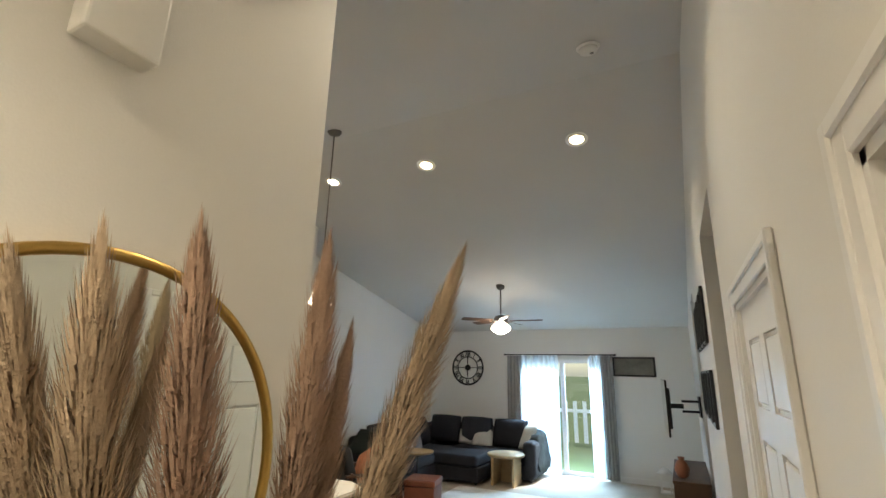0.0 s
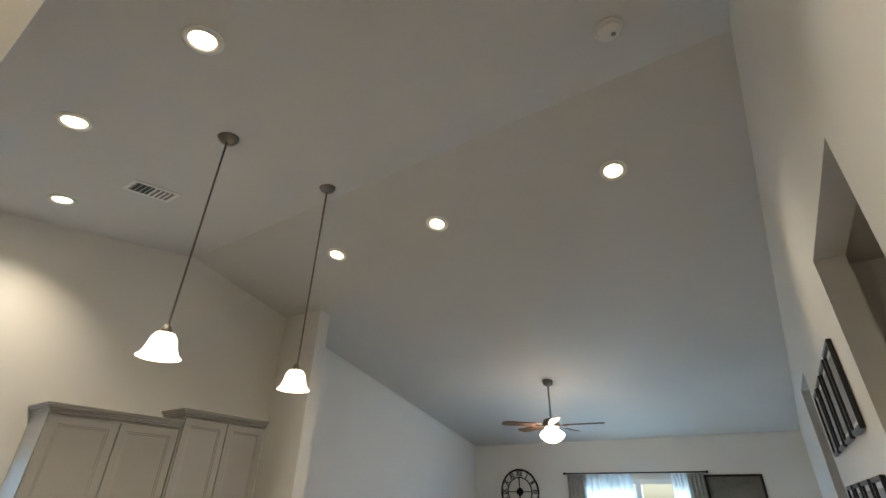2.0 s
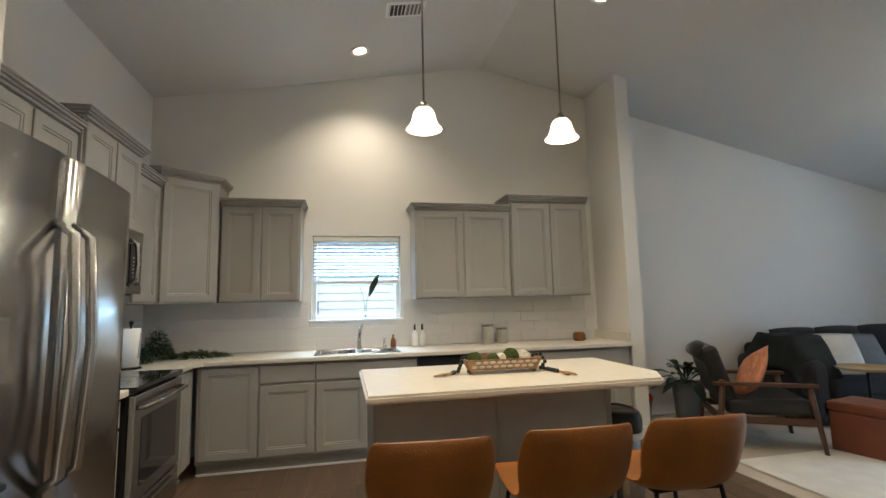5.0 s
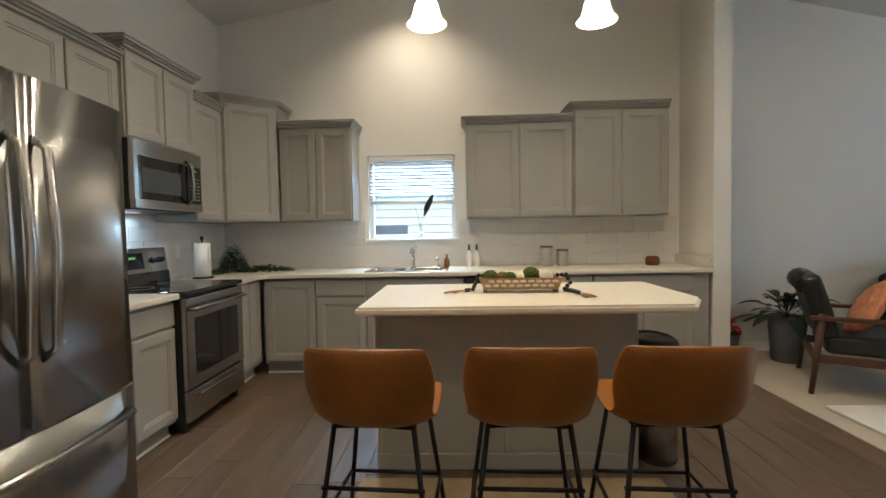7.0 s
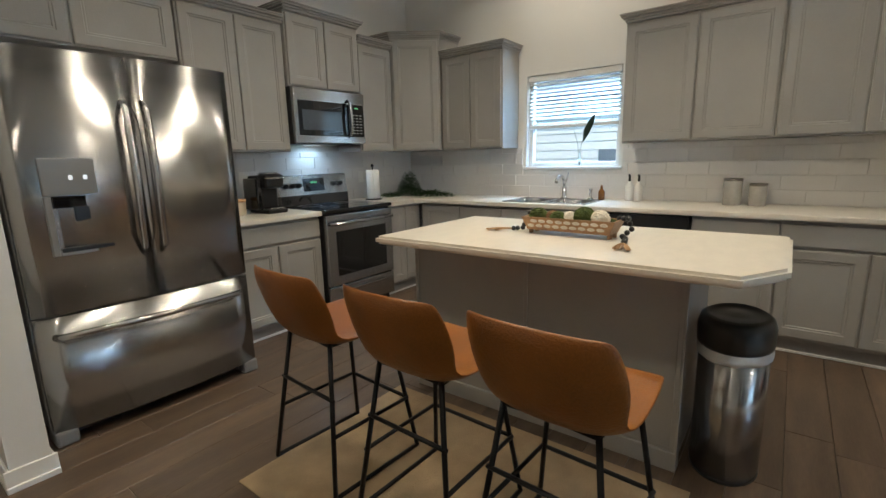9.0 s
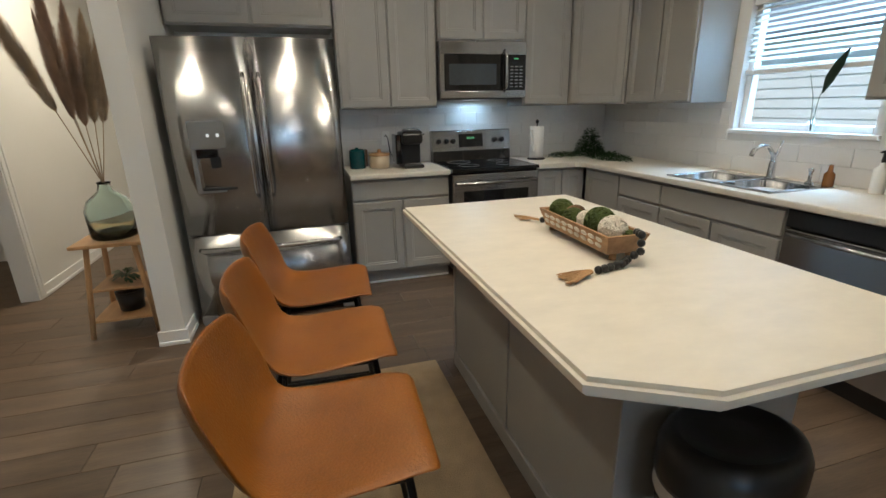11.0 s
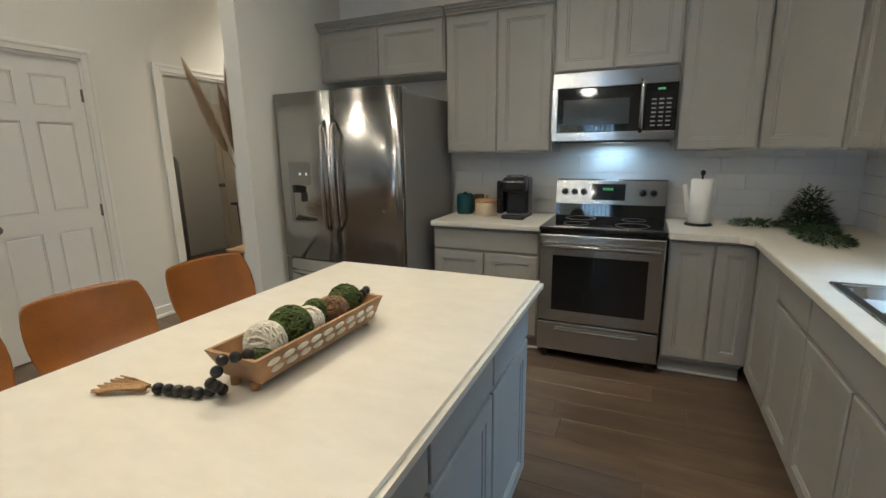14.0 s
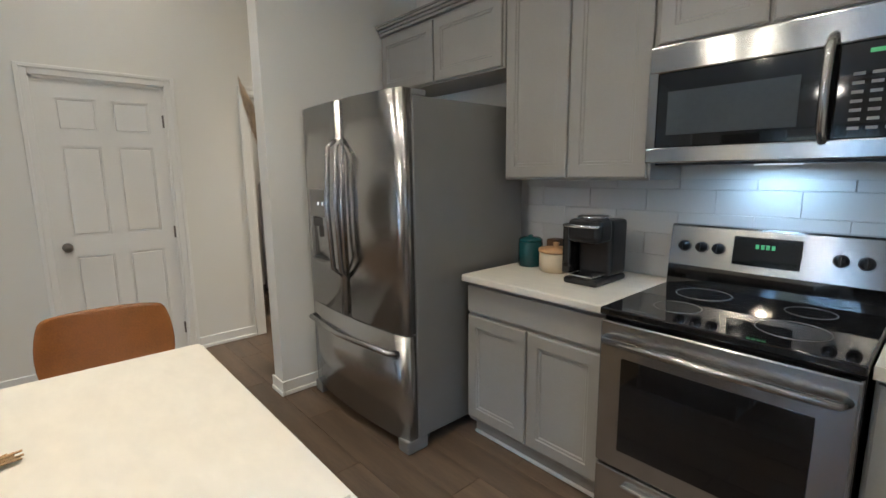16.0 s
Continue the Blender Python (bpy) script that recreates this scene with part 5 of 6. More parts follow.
bm = ring_tube(B(), [(-0.30, -0.40, 0.80), (0, -0.40, 0.83), (0.30, -0.40, 0.80)], [0.06, 0.085, 0.06], 12)
part("head_roll", bm, BLACK, ac)
solid("throw_pillow", cushion(B(), 0.46, 0.46, 0.14, pose(0, 0, 0)), CORALFAB, "coral striped pillow on the lounge chair", "pillow", pose(-0.73, 5.46, 0.63, 62, 0, -30) @ pose(0, 0, 0, 0, 0, 30))
ot = thing("storage_ottoman", pose(-0.24, 6.12, 0.004, 0, 0, 12), "red-brown leather cube storage ottoman", "ottoman")
part("box_body", box(B(), -0.205, 0.205, -0.205, 0.205, 0, 0.34, 0.012, 2), BROWNLEATHER, ot)
part("lid", box(B(), -0.215, 0.215, -0.215, 0.215, 0.342, 0.42, 0.02, 3), BROWNLEATHER, ot)
et = thing("end_table", pose(0.22, 8.18, 0.004), "light wood drum table by the sofa", "table")
part("tabletop", lathe(B(), [(0.30, 0.44), (0.315, 0.45), (0.315, 0.475), (0.30, 0.485), (0, 0.485)], 36), LIGHTWOOD, et)
part("side_panel", box(B(), -0.20, -0.16, -0.2, 0.2, 0, 0.44, 0.004, 1), LIGHTWOOD, et)
part("side_panel", box(B(), 0.16, 0.20, -0.2, 0.2, 0, 0.44, 0.004, 1), LIGHTWOOD, et)
part("back_panel", box(B(), -0.16, 0.16, 0.17, 0.2, 0, 0.44, 0.004, 1), LIGHTWOOD, et)
rt = thing("side_table", pose(-0.78, 6.9, 0.004), "small round metal tray side table", "table")
part("tabletop", lathe(B(), [(0, 0.575), (0.24, 0.575), (0.255, 0.60), (0.25, 0.602), (0.24, 0.583), (0, 0.582)], 32), LIGHTWOOD, rt)
part("pole", ring_tube(B(), [(0, 0, 0.02), (0, 0, 0.58)], 0.014), BLACKMETAL, rt)
part("base_plate", lathe(B(), [(0.16, 0), (0.16, 0.012), (0.02, 0.02)], 28), BLACKMETAL, rt)
rug = solid("area_rug", box(B(), -0.40, 2.25, 4.90, 7.65, 0.004, 0.022, 0.008, 2), RUG, "white shaggy area rug on the carpet", "rug")


def leafy(bm, base, count, length, width, seed, up=0.6):
    rnd = random.Random(seed)
    for k in range(count):
        a = 2.4 * k + rnd.uniform(-0.3, 0.3)
        el = rnd.uniform(up - 0.55, up + 0.5)
        d = Vector((math.cos(a) * math.cos(el), math.sin(a) * math.cos(el), math.sin(el)))
        ln = length * rnd.uniform(0.6, 1.1)
        side = d.cross(Vector((0, 0, 1))).normalized()
        pts = []
        for i in range(6):
            t = i / 5
            p = base + d * ln * t + Vector((0, 0, -0.55 * ln * t * t))
            w = width * max(0.02, math.sin(math.pi * max(0, (t - 0.35) / 0.65)) if t > 0.35 else 0.06)
            pts.append((bm.verts.new(p + side * w + Vector((0, 0, 0.25 * w))), bm.verts.new(p), bm.verts.new(p - side * w + Vector((0, 0, 0.25 * w)))))
        for q, r in zip(pts, pts[1:]):
            bm.faces.new((q[0], q[1], r[1], r[0])).smooth = True
            bm.faces.new((q[1], q[2], r[2], r[1])).smooth = True
    return bm


def potted(name, label, m, pot_r, pot_h, pot_mat, count, length, width, seed, leaf_mat, up=0.7):
    p = thing(name, m, label, "plant")
    part("pot", lathe(B(), [(pot_r * 0.75, 0), (pot_r * 0.8, 0.005), (pot_r, pot_h), (pot_r * 0.92, pot_h), (pot_r * 0.88, pot_h - 0.03)], 24, cap=False), pot_mat, p)
    part("soil", lathe(B(), [(pot_r * 0.9, pot_h - 0.035), (0, pot_h - 0.03)], 20), SOIL, p)
    part("pot_bottom", lathe(B(), [(pot_r * 0.76, 0.0), (pot_r * 0.76, 0.004), (0, 0.004)], 20), pot_mat, p)
    part("foliage", leafy(B(), Vector((0, 0, pot_h - 0.03)), count, length, width, seed, up), leaf_mat, p)
    return p


potted("peace_lily", "dark green peace lily in a floor pot", pose(-1.52, 5.42, 0.004), 0.15, 0.42, POTGREY, 34, 0.62, 0.055, 1, DARKLEAF, 0.75)
fp = potted("red_flower_pot", "red flowering plant in a grey pot on the floor", pose(-1.70, 4.98, 0.004), 0.11, 0.22, POTGREY, 10, 0.22, 0.03, 2, LEAF, 0.6)
bm = B()
rnd = random.Random(8)
for k in range(26):
    bmesh.ops.create_icosphere(bm, subdivisions=1, radius=rnd.uniform(0.025, 0.045), matrix=Matrix.Translation((rnd.uniform(-0.09, 0.09), rnd.uniform(-0.09, 0.09), rnd.uniform(0.23, 0.36))))
part("flowers", bm, REDLEAF, fp, "red flower heads")

# far wall
ck = thing("wall_clock", pose(-1.03, YB - 0.003, 1.89, 90, 0, 0), "large dark skeleton wall clock with Roman numerals", "clock")
R0, R1 = 0.345, 0.225
for r, t in ((R0, 0.016), (R1, 0.010)):
    part("ring", ring_tube(B(), [(r * math.cos(a), r * math.sin(a), 0.02) for a in [k * math.pi / 32 for k in range(65)]], t, 8, False), BLACKMETAL, ck)
ROMAN = ["XII", "I", "II", "III", "IIII", "V", "VI", "VII", "VIII", "IX", "X", "XI"]
for k, txt in enumerate(ROMAN):
    cu = bpy.data.curves.new("numeral", 'FONT')
    cu.body = txt
    cu.size = 0.13
    cu.align_x = 'CENTER'
    cu.align_y = 'CENTER'
    cu.extrude = 0.005
    cu.offset = 0.003
    cu.materials.append(BLACKMETAL)
    o = new("numeral", cu)
    o.parent = ck
    a = -k * math.pi / 6
    rr = (R0 + R1) / 2
    o.matrix_local = Matrix.Translation((-rr * math.sin(a), rr * math.cos(a), 0.015)) @ Matrix.Rotation(a, 4, 'Z') @ Matrix.Diagonal((0.72, 1.0, 1.0, 1))
part("hub", lathe(B(), [(0.06, 0.003), (0.06, 0.022), (0, 0.024)], 24), BLACKMETAL, ck)
for k in range(4):
    a = k * math.pi / 2
    part("spoke", ring_tube(B(), [(0.05 * math.cos(a), 0.05 * math.sin(a), 0.014), (R1 * math.cos(a), R1 * math.sin(a), 0.014)], 0.006, 6), BLACKMETAL, ck)
part("hour_hand", box(B(), -0.009, 0.009, -0.16, 0.03, 0.026, 0.030), BLACKMETAL, ck)
part("minute_hand", box(B(), -0.006, 0.006, -0.03, 0.24, 0.031, 0.034), BLACKMETAL, ck)


def curtain(name, label, x0, x1, material, folds, seed, y=YB - 0.10, z0=0.03, z1=2.14):
    rnd = random.Random(seed)
    bm = B()
    n = folds * 8
    lo, hi = [], []
    for k in range(n + 1):
        t = k / n
        w = math.sin(t * folds * 2 * math.pi + rnd.uniform(-0.2, 0.2))
        x = x0 + (x1 - x0) * t
        hi.append(bm.verts.new((x, y + 0.022 * w, z1)))
        lo.append(bm.verts.new((x + 0.01 * rnd.uniform(-1, 1), y + 0.04 * w, z0)))
    for k in range(n):
        bm.faces.new((lo[k], lo[k + 1], hi[k + 1], hi[k])).smooth = True
    ob = solid(name, bm, material, label, "curtain")
    return ob


SH = bpy.data.materials.new("sheer_voile")
SH.use_nodes = True
nt = SH.node_tree
tl = nt.nodes.new("ShaderNodeBsdfTranslucent")
tp = nt.nodes.new("ShaderNodeBsdfTransparent")
mx = nt.nodes.new("ShaderNodeMixShader")
tl.inputs["Color"].default_value = (0.75, 0.8, 0.85, 1)
mx.inputs["Fac"].default_value = 0.30
wv = nt.nodes.new("ShaderNodeTexNoise")
wv.inputs["Scale"].default_value = 14
mr = nt.nodes.new("ShaderNodeMapRange")
mr.inputs["To Min"].default_value = 0.2
mr.inputs["To Max"].default_value = 0.4
nt.links.new(wv.outputs["Fac"], mr.inputs["Value"])
nt.links.new(mr.outputs[0], mx.inputs["Fac"])
nt.links.new(tl.outputs[0], mx.inputs[1])
nt.links.new(tp.outputs[0], mx.inputs[2])
nt.links.new(mx.outputs[0], nt.nodes["Material Output"].inputs["Surface"])
curtain("sheer_curtain", "white sheer curtain drawn over the patio door", 0.16, 0.90, SH, 7, 1)
curtain("sheer_curtain", "white sheer curtain gathered at the door's edge", 1.46, 1.68, SH, 4, 2)
curtain("grey_curtain", "light grey curtain at the end of the rod", 1.68, 1.90, GREYCURT, 4, 3)
curtain("grey_curtain", "light grey curtain at the sofa end of the rod", -0.12, 0.16, GREYCURT, 4, 4)
cr = thing("curtain_rod", pose(0, YB - 0.10, 2.16), "thin black curtain rod above the patio door", "curtain rod")
part("rod", ring_tube(B(), [(-0.16, 0, 0), (1.94, 0, 0)], 0.010), BLACKMETAL, cr)
for x in (-0.12, 0.9, 1.90):
    part("bracket", ring_tube(B(), [(x, 0.097, 0), (x, 0, 0)], 0.008), BLACKMETAL, cr)
for x in (-0.17, 1.95):
    bm = B()
    bmesh.ops.create_uvsphere(bm, u_segments=12, v_segments=8, radius=0.02, matrix=Matrix.Translation((x, 0, 0)))
    part("finial", bm, BLACKMETAL, cr)


def framed(name, m, w, h, label, inner, group="", border=0.022, depth=0.022, mount=None):
    f = thing(name, m, label, "picture", group)
    bm = B()
    for a in ((-w / 2, -w / 2 + border, -h / 2, h / 2), (w / 2 - border, w / 2, -h / 2, h / 2), (-w / 2 + border, w / 2 - border, -h / 2, -h / 2 + border), (-w / 2 + border, w / 2 - border, h / 2 - border, h / 2)):
        box(bm, a[0], a[1], 0, depth, a[2], a[3], 0.003, 1)
    part("frame", bm, BLACK, f)
    part("mount", box(B(), -w / 2 + border, w / 2 - border, 0.002, 0.008, -h / 2 + border, h / 2 - border), mount or WHITEPL, f)
    part("print", box(B(), -w / 2 + border * 2.2, w / 2 - border * 2.2, 0.008, 0.0095, -h / 2 + border * 2.2, h / 2 - border * 2.2), inner, f)
    return f


framed("landscape_picture", pose(2.25, YB - 0.003, 1.955, 0, 0, 180), 0.72, 0.345, "wide dark landscape picture in a black frame", PICTURE, border=0.03, mount=PICTURE)
for y in (4.22, 4.66, 5.10, 5.54):
    framed("photo_frame", pose(XR - 0.003, y, 2.265, 0, 0, 90), 0.33, 0.42, "black-framed photo in the upper hall row", PHOTO, "hall photo frames")
    framed("photo_frame", pose(XR - 0.003, y, 1.665, 0, 0, 90), 0.33, 0.40, "black-framed photo in the lower hall row", PHOTO, "hall photo frames")

# television and console
tv = thing("television", pose(2.79, 7.45, 1.42, 0, 0, 4), "black flat television on a swing-arm wall mount", "television")
part("screen", box(B(), -0.035, -0.012, -0.6, 0.6, -0.34, 0.34, 0.004, 1), BLACKGLASS, tv)
part("back_shell", box(B(), -0.012, 0.025, -0.45, 0.45, -0.26, 0.24, 0.012, 2), BLACK, tv)
part("mount_arm", box(B(), 0.025, 0.20, -0.02, 0.02, -0.03, 0.03), BLACKMETAL, tv)
part("mount_arm", box(B(), 0.18, 0.40, -0.02, 0.02, 0.05, 0.08), BLACKMETAL, tv)
part("mount_arm", box(B(), 0.18, 0.40, -0.02, 0.02, -0.08, -0.05), BLACKMETAL, tv)
part("wall_plate", box(B(), 0.385, 0.41, -0.10, 0.10, -0.13, 0.13), BLACKMETAL, tv)
co = thing("media_console", pose(3.0, 7.4, 0.004), "low dark wooden media console", "console")
part("top", box(B(), -0.21, 0.19, -0.8, 0.8, 0.60, 0.635, 0.005, 2), BROWNWOOD, co)
for y in (-0.78, 0.0, 0.78):
    part("side_panel", box(B(), -0.20, 0.18, y - 0.015, y + 0.015, 0, 0.60), BROWNWOOD, co)
part("shelf", box(B(), -0.20, 0.18, -0.77, 0.77, 0.28, 0.30), BROWNWOOD, co)
part("back_panel", box(B(), 0.165, 0.18, -0.77, 0.77, 0.03, 0.60), BROWNWOOD, co)
solid("clay_vase", lathe(B(), [(0.04, 0), (0.07, 0.03), (0.085, 0.10), (0.06, 0.17), (0.03, 0.20), (0.04, 0.23)], 22, (2.90, 6.85, 0.639)), TERRA, "round clay vase on the console", "vase")
potted("trailing_plant", "bushy green plant in a pale pot by the console", pose(2.88, 6.28, 0.004), 0.14, 0.34, CREAMCER, 46, 0.44, 0.035, 5, LEAF, 0.9)
ln = thing("floor_lantern", pose(2.62, 9.0, 0.004), "small white lantern on the floor", "lantern")
for x in (-0.07, 0.07):
    for y in (-0.07, 0.07):
        part("post", box(B(), x - 0.01, x + 0.01, y - 0.01, y + 0.01, 0.02, 0.28), WHITEPL, ln)
part("base", box(B(), -0.09, 0.09, -0.09, 0.09, 0, 0.02), WHITEPL, ln)
part("roof", lathe(B(), [(0.13, 0.28), (0.05, 0.36), (0.02, 0.38)], 4), WHITEPL, ln)

# ceiling fan
FXc, FYc = 0.54, 7.09
fz = ceil_z(FYc)
fan = thing("ceiling_fan", pose(FXc, FYc, 2.47), "dark ceiling fan with a lit ribbed glass bowl", "ceiling fan")
h = fz - 2.47
part("canopy", lathe(B(), [(0.02, h - 0.07), (0.06, h - 0.05), (0.075, h + 0.02)], 24), NICKEL, fan)
part("downrod", ring_tube(B(), [(0, 0, 0.20), (0, 0, h - 0.04)], 0.012), NICKEL, fan)
part("motor", lathe(B(), [(0.03, 0.22), (0.09, 0.20), (0.115, 0.15), (0.10, 0.10), (0.07, 0.085)], 28), NICKEL, fan)
for k in range(5):
    a = radians(8 + 72 * k)
    bl = B()
    prism(bl, [(0.15, -0.045), (0.22, -0.06), (0.60, -0.068), (0.645, -0.05), (0.655, 0), (0.645, 0.05), (0.60, 0.068), (0.22, 0.06), (0.15, 0.045)], 0, 0.008)
    bmesh.ops.transform(bl, matrix=Matrix.Rotation(a, 4, 'Z') @ pose(0, 0, 0.125, 12, 0, 0), verts=bl.verts[:])
    blade = part("blade", bl, BROWNWOOD, fan)
    bl = B()
    box(bl, 0.08, 0.20, -0.015, 0.015, 0.112, 0.122)
    bmesh.ops.transform(bl, matrix=Matrix.Rotation(a, 4, 'Z'), verts=bl.verts[:])
    part("blade_arm", bl, NICKEL, fan)
prof = [(0.06, 0.085)]
for k in range(12):
    t = k / 11
    prof.append((0.15 * math.sin(0.55 + t * 2.35) * (1 + 0.03 * (k % 2)), 0.08 - 0.16 * t))
prof.append((0.0, -0.085))
part("light_bowl", lathe(B(), prof, 28), FANGLOW, fan, "lit ribbed glass bowl")

# ---- entry hall ----
mi = thing("round_mirror", pose(2.062, 0.645, 1.60, 90, 0, 90), "large round wall mirror with a thin gold frame", "mirror")
part("glass", prism(B(), [(0.415 * math.cos(k * math.pi / 40), 0.415 * math.sin(k * math.pi / 40)) for k in range(80)], 0.002, 0.012), MIRROR, mi)
part("frame", ring_tube(B(), [(0.42 * math.cos(a), 0.42 * math.sin(a), 0.014) for a in [k * math.pi / 40 for k in range(81)]], 0.0115, 8, False), GOLD, mi, "thin gold frame")
cb = thing("door_chime", pose(2.062, 0.56, 2.395), "white door chime box high on the wall", "door chime")
part("cover", box(B(), 0.0, 0.062, -0.068, 0.068, 0.0, 0.22, 0.006, 2), WHITEPL, cb)
part("grille", box(B(), 0.062, 0.0635, -0.03, 0.03, 0.165, 0.195), FRIDGESIDE, cb)

# ladder stand with bottle vase
ls = thing("plant_stand", pose(2.33, 0.74, 0), "pale wooden tapered plant stand with shelves", "plant stand")
part("top", box(B(), -0.20, 0.20, -0.20, 0.20, 0.60, 0.622, 0.004, 1), PINE, ls)
for sx in (-1, 1):
    for sy in (-1, 1):
        part("leg", ring_tube(B(), [(sx * 0.13, sy * 0.13, 0.60), (sx * 0.19, sy * 0.19, 0.0)], 0.017, 6), PINE, ls)
part("shelf", box(B(), -0.155, 0.155, -0.155, 0.155, 0.30, 0.316, 0.003, 1), PINE, ls)
part("shelf", box(B(), -0.18, 0.18, -0.18, 0.18, 0.10, 0.116, 0.003, 1), PINE, ls)
gv = thing("bottle_vase", pose(2.33, 0.74, 0.622), "large teal glass demijohn vase of dried grass", "vase")
part("glass", lathe(B(), [(0.0, 0.0), (0.12, 0.0), (0.135, 0.02), (0.138, 0.18), (0.115, 0.24), (0.045, 0.30), (0.034, 0.34), (0.04, 0.355), (0.034, 0.352), (0.028, 0.335), (0.038, 0.295), (0.108, 0.235), (0.131, 0.18), (0.128, 0.025), (0.0, 0.008)], 36, cap=False), TEALGLASS, gv)
solid("moss_ball_plant", leafy(B(), Vector((0, 0, 0.02)), 60, 0.14, 0.012, 12, 0.8), LEAF, "small green plant on the lower shelf", "plant", pose(2.33, 0.74, 0.316))
solid("black_pot", lathe(B(), [(0.07, 0), (0.085, 0.13), (0.075, 0.13), (0.065, 0.02), (0, 0.02)], 22, (2.33, 0.74, 0.116)), BLACK, "black plant pot on the bottom shelf", "pot")


def plume(base, tip, bend, length, width, seed, material, label):
    """A dried grass stem with a feathery head of many fine hairs."""
    rnd = random.Random(seed)
    p = thing("pampas_stem", pose(0, 0, 0), label, "dried grass", "pampas stems")
    base, tip = Vector(base), Vector(tip)
    pts = [base.lerp(tip, t) + Vector(bend) * math.sin(math.pi * t) for t in [i / 12 for i in range(13)]]
    part("stem", ring_tube(B(), pts[:9], [0.0035 - 0.0002 * i for i in range(9)], 6), PAMPAS2, p)

    def at(t):
        f = t * 12
        i = min(11, int(f))
        return pts[i].lerp(pts[i + 1], f - i)
    bm = B()
    t0 = 1 - length / (tip - base).length
    for k in range(3600):
        u = rnd.random()
        t = t0 + (1 - t0) * u
        c = at(t)
        d = (at(min(1, t + 0.05)) - at(max(0, t - 0.05))).normalized()
        a = rnd.uniform(0, 2 * math.pi)
        s = d.orthogonal().normalized()
        s = (Matrix.Rotation(a, 3, d) @ s)
        w = 1.5 * width * (math.sin(math.pi * min(1, 0.12 + 0.88 * u)) ** 0.7) * rnd.uniform(0.35, 1.1)
        ln = rnd.uniform(0.045, 0.105)
        e = c + s * w + d * ln + Vector((0, 0, -0.012 * rnd.random()))
        m = c + s * w * 0.7 + d * ln * 0.35
        q = s.cross(d) * rnd.uniform(0.001, 0.0022)
        v = [bm.verts.new(c - q), bm.verts.new(c + q), bm.verts.new(m + q), bm.verts.new(m - q), bm.verts.new(e)]
        bm.faces.new((v[0], v[1], v[2], v[3]))
        bm.faces.new((v[3], v[2], v[4]))
    ob = part("plume", bm, material, p)
    return p


N0 = (2.33, 0.74, 0.96)
for k, (tip, bend, ln, w, mt, lb) in enumerate((
        ((2.33, 0.50, 1.93), (0.02, -0.05, 0.0), 0.62, 0.040, PAMPAS2, "pale dried pampas plume against the mirror"),
        ((2.38, 0.60, 1.965), (0.03, -0.02, 0.0), 0.66, 0.042, PAMPAS, "rosy dried pampas plume standing upright"),
        ((2.27, 0.44, 1.90), (0.0, -0.03, 0.0), 0.60, 0.036, PAMPAS2, "pale dried pampas plume near the wall"),
        ((2.38, 0.87, 2.02), (0.02, 0.02, 0.0), 0.64, 0.036, PAMPAS, "brown dried pampas plume beside the wall's end"),
        ((2.38, 0.95, 1.84), (0.0, 0.03, 0.0), 0.5, 0.026, PAMPAS, "thin brown dried pampas plume"),
        ((2.57, 1.06, 2.02), (-0.02, 0.04, 0.0), 0.66, 0.036, PAMPAS2, "tan dried pampas plume arching to the kitchen"))):
    plume(N0, tip, bend, ln, w, 20 + k, mt, lb)

# laundry room
lb = thing("laundry_hamper", pose(4.25, -0.98, 0), "tall black plastic bin in the laundry room", "bin")
part("body", lathe(B(), [(0.17, 0), (0.20, 0.72), (0.185, 0.72), (0.16, 0.03)], 4, cap=False), BLACK, lb)
part("lid", box(B(), -0.16, 0.16, -0.16, 0.16, 0.72, 0.75, 0.01, 2), BLACK, lb)
fl = thing("flush_light", pose(4.2, 0.0, 2.76), "round white flush ceiling light of the laundry", "ceiling light")
part("bowl", lathe(B(), [(0.0, -0.08), (0.10, -0.065), (0.15, -0.02), (0.155, 0.0)], 28), SHADEGLOW, fl)
lamp('POINT', "laundry_glow", pose(4.2, 0.0, 2.55), 9, (1.0, 0.86, 0.66), 0.08)

wh = thing("water_heater", pose(4.62, 0.0, 0), "grey water heater tank in the utility room", "water heater")
part("tank", lathe(B(), [(0.24, 0.05), (0.25, 0.06), (0.25, 1.30), (0.22, 1.36), (0, 1.38)], 28), FRIDGESIDE, wh)
part("stand", lathe(B(), [(0.26, 0), (0.26, 0.05), (0, 0.05)], 24), BLACK, wh)
part("label_plate", box(B(), -0.262, -0.245, 0.0, 0.14, 0.75, 0.95), GOLD, wh)
for y, zt in ((-0.10, 2.2), (0.10, 2.5)):
    part("pipe", ring_tube(B(), [(0, y, 1.34), (0, y, 1.7), (-0.06, y + 0.04, 1.78), (-0.06, y + 0.04, zt), (0.3, y + 0.04, zt + 0.05)], 0.02, 8), NICKEL, wh)

# ---- wall tiles and floor planks ----


def piece_box(name, w, d, h, bev):
    bm = B()
    box(bm, 0, w, 0, d, 0, h)
    top = [e for e in bm.edges if all(v.co.z > h * 0.5 for v in e.verts)]
    bmesh.ops.bevel(bm, geom=top, offset=bev, segments=1, affect='EDGES')
    data = bpy.data.meshes.new(name)
    bm.to_mesh(data)
    bm.free()
    return data


def place(name, data, m, parent):
    o = new(name, data)
    o.parent = parent
    o.matrix_local = m
    return o


TW, TH, TG = 0.305, 0.1055, 0.0025
cache = {}


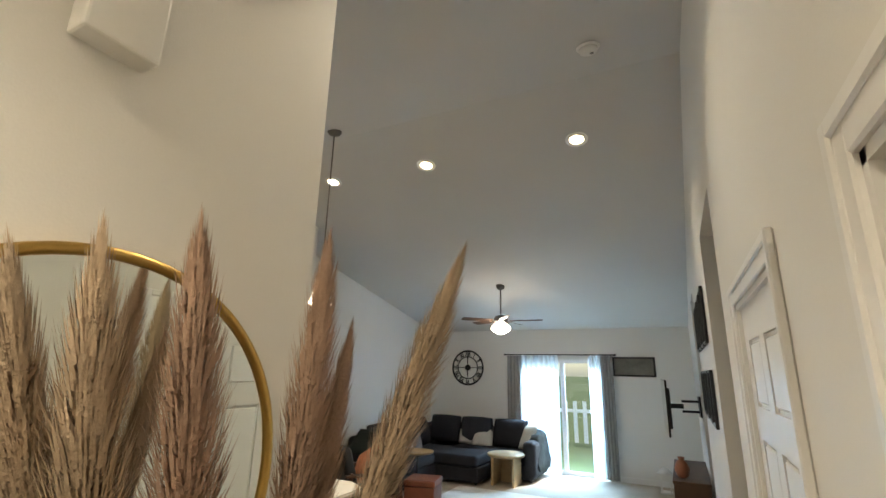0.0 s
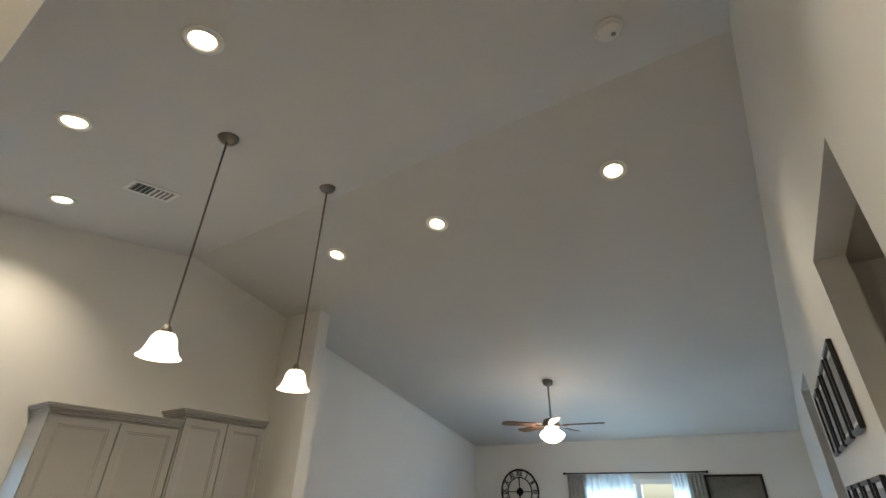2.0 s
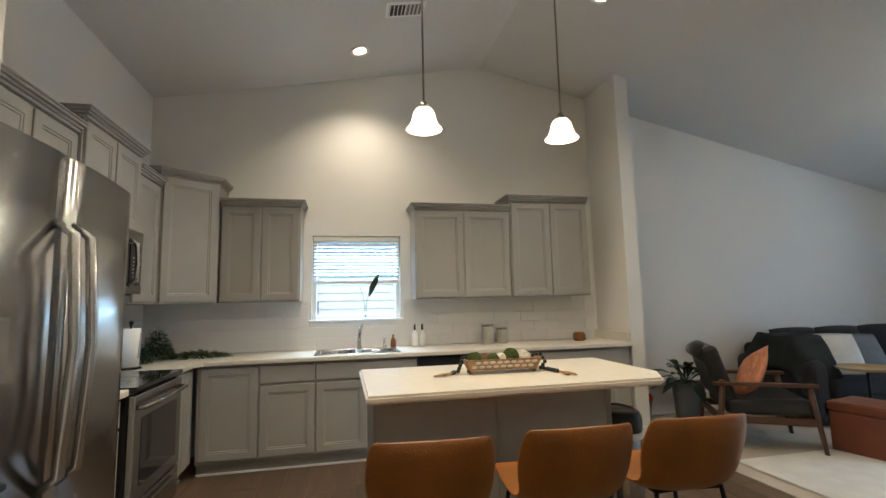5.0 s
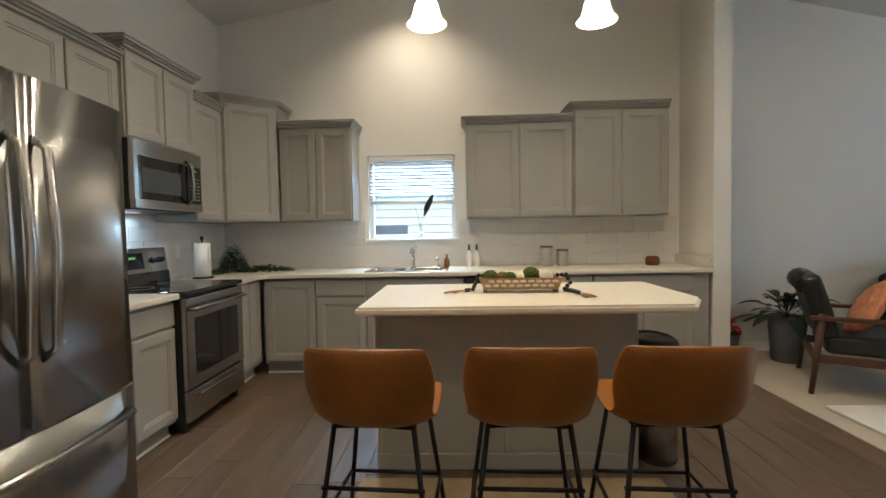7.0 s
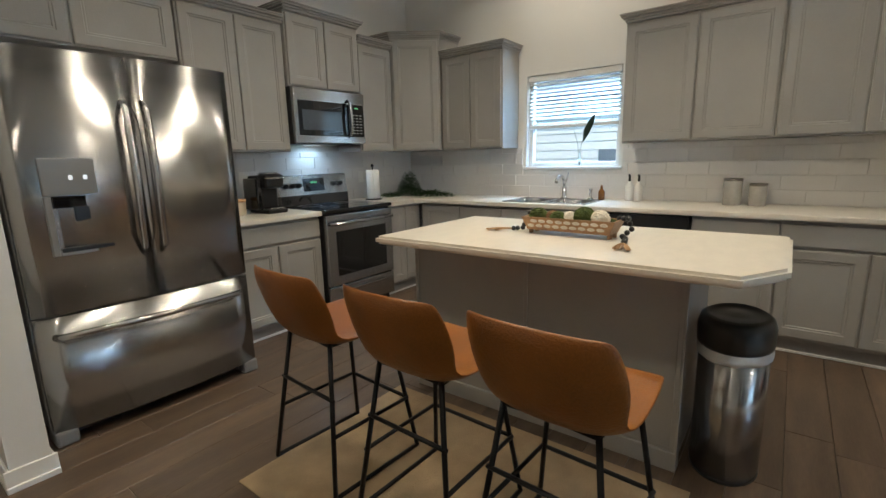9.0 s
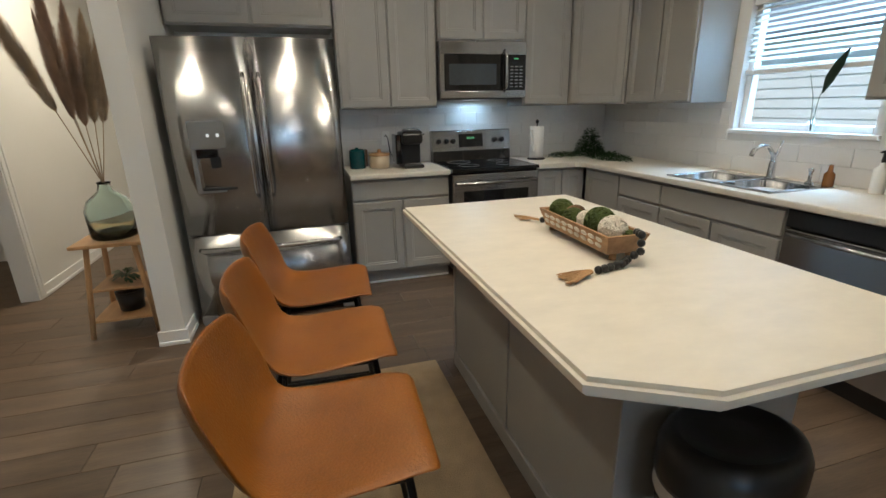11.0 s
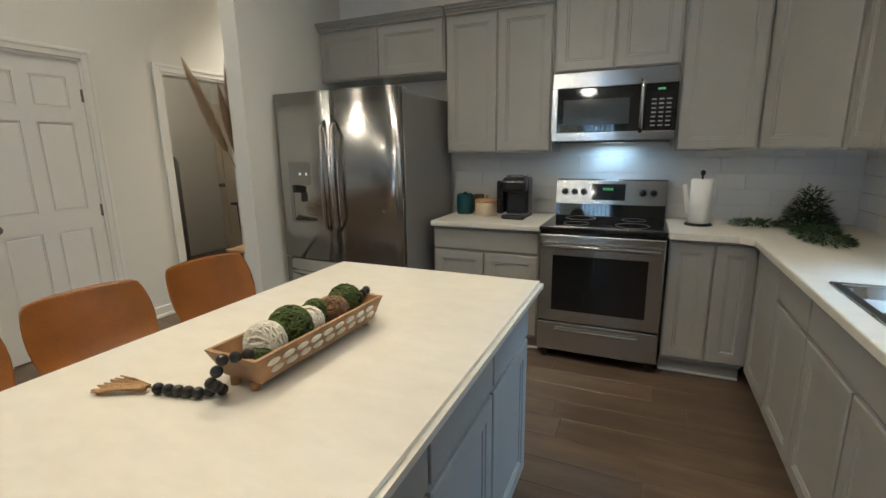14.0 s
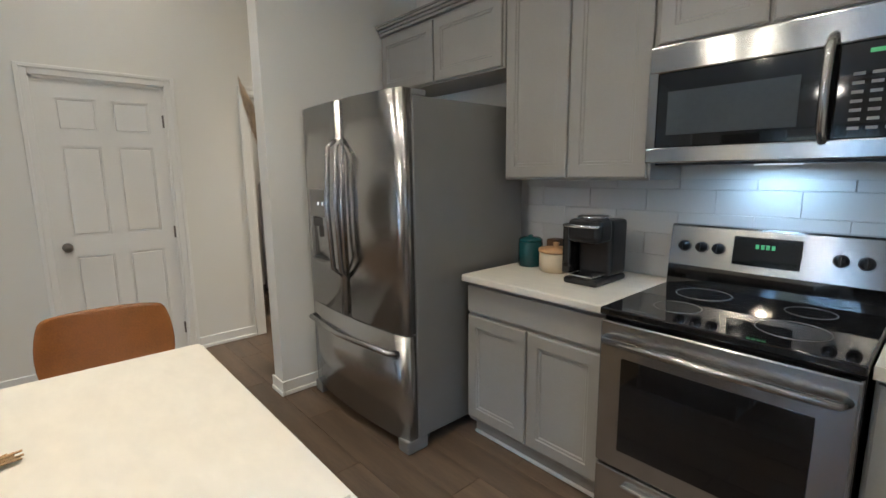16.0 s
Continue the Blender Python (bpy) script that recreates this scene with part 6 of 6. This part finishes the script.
def tile_run(parent, length, z0, z1, to_world, skip=None):
    row = 0
    z = z0
    while z < z1 - 0.01:
        hh = min(TH, z1 - z)
        x = -(TW / 2 if row % 2 else 0.0)
        while x < length - 0.005:
            a, b = max(x, 0), min(x + TW, length)
            if b - a > 0.012:
                spans = [(a, b)]
                if skip and z + hh > skip[2] + 0.001 and z < skip[3]:
                    spans = [(s, e) for s, e in ((a, min(b, skip[0])), (max(a, skip[1]), b)) if e - s > 0.012]
                for s, e in spans:
                    key = (round(e - s - TG, 3), round(hh - TG, 3))
                    if key not in cache:
                        me = piece_box("tile", key[0], key[1], 0.006, 0.0015)
                        me.materials.append(TILE)
                        cache[key] = me
                    place("tile", cache[key], to_world @ pose(s + TG / 2, z + TG / 2, 0), parent)
            x += TW
        z += TH
        row += 1


bs = tagged(new("backsplash"), "glossy white subway tile backsplash", "backsplash", kind="structure")
part("grout_bed", box(B(), XS + 0.004, 0.885, 0.0, 0.003, 0.908, UZ), TILEGROUT, bs)
tile_run(bs, 0.885 - XS - 0.004, 0.908, UZ, pose(XS + 0.004, 0.003, 0, 90, 0, 0) @ pose(0, 0, 0) @ Matrix.Diagonal((1, 1, -1, 1)))
part("grout_bed", box(B(), XS, XS + 0.003, 0.006, 4.56, 0.908, WZ0 - 0.024), TILEGROUT, bs)
part("grout_bed", box(B(), XS, XS + 0.003, 0.006, WY0 - 0.04, WZ0 - 0.024, UZ), TILEGROUT, bs)
part("grout_bed", box(B(), XS, XS + 0.003, WY1 + 0.04, 4.56, WZ0 - 0.024, UZ), TILEGROUT, bs)
tile_run(bs, 4.55, 0.908, UZ, Matrix(((0, 0, 1, XS + 0.003), (1, 0, 0, 0.012), (0, 1, 0, 0), (0, 0, 0, 1))), (WY0 - 0.045, WY1 + 0.02, WZ0 - 0.024, 3.0))

PW, PL = 0.178, 1.22
rnd = random.Random(11)
pl_cache = {}
y = YC - PW
row = 0
while y > YE - 0.05:
    x = XS - 0.1 - rnd.uniform(0, PL)
    while x < 5.1:
        a, b = max(x, XS), min(x + PL, 5.1)
        if b - a > 0.05 and not (y + PW < -0.12 and b < 1.9):
            key = round(b - a - 0.002, 3)
            if key not in pl_cache:
                me = piece_box("plank", key, PW - 0.002, 0.012, 0.0012)
                me.materials.append(PLANK)
                pl_cache[key] = me
            place("plank", pl_cache[key], pose(a + 0.001, y + 0.001, -0.012), floor_base)
        x += PL
    y -= PW
    row += 1
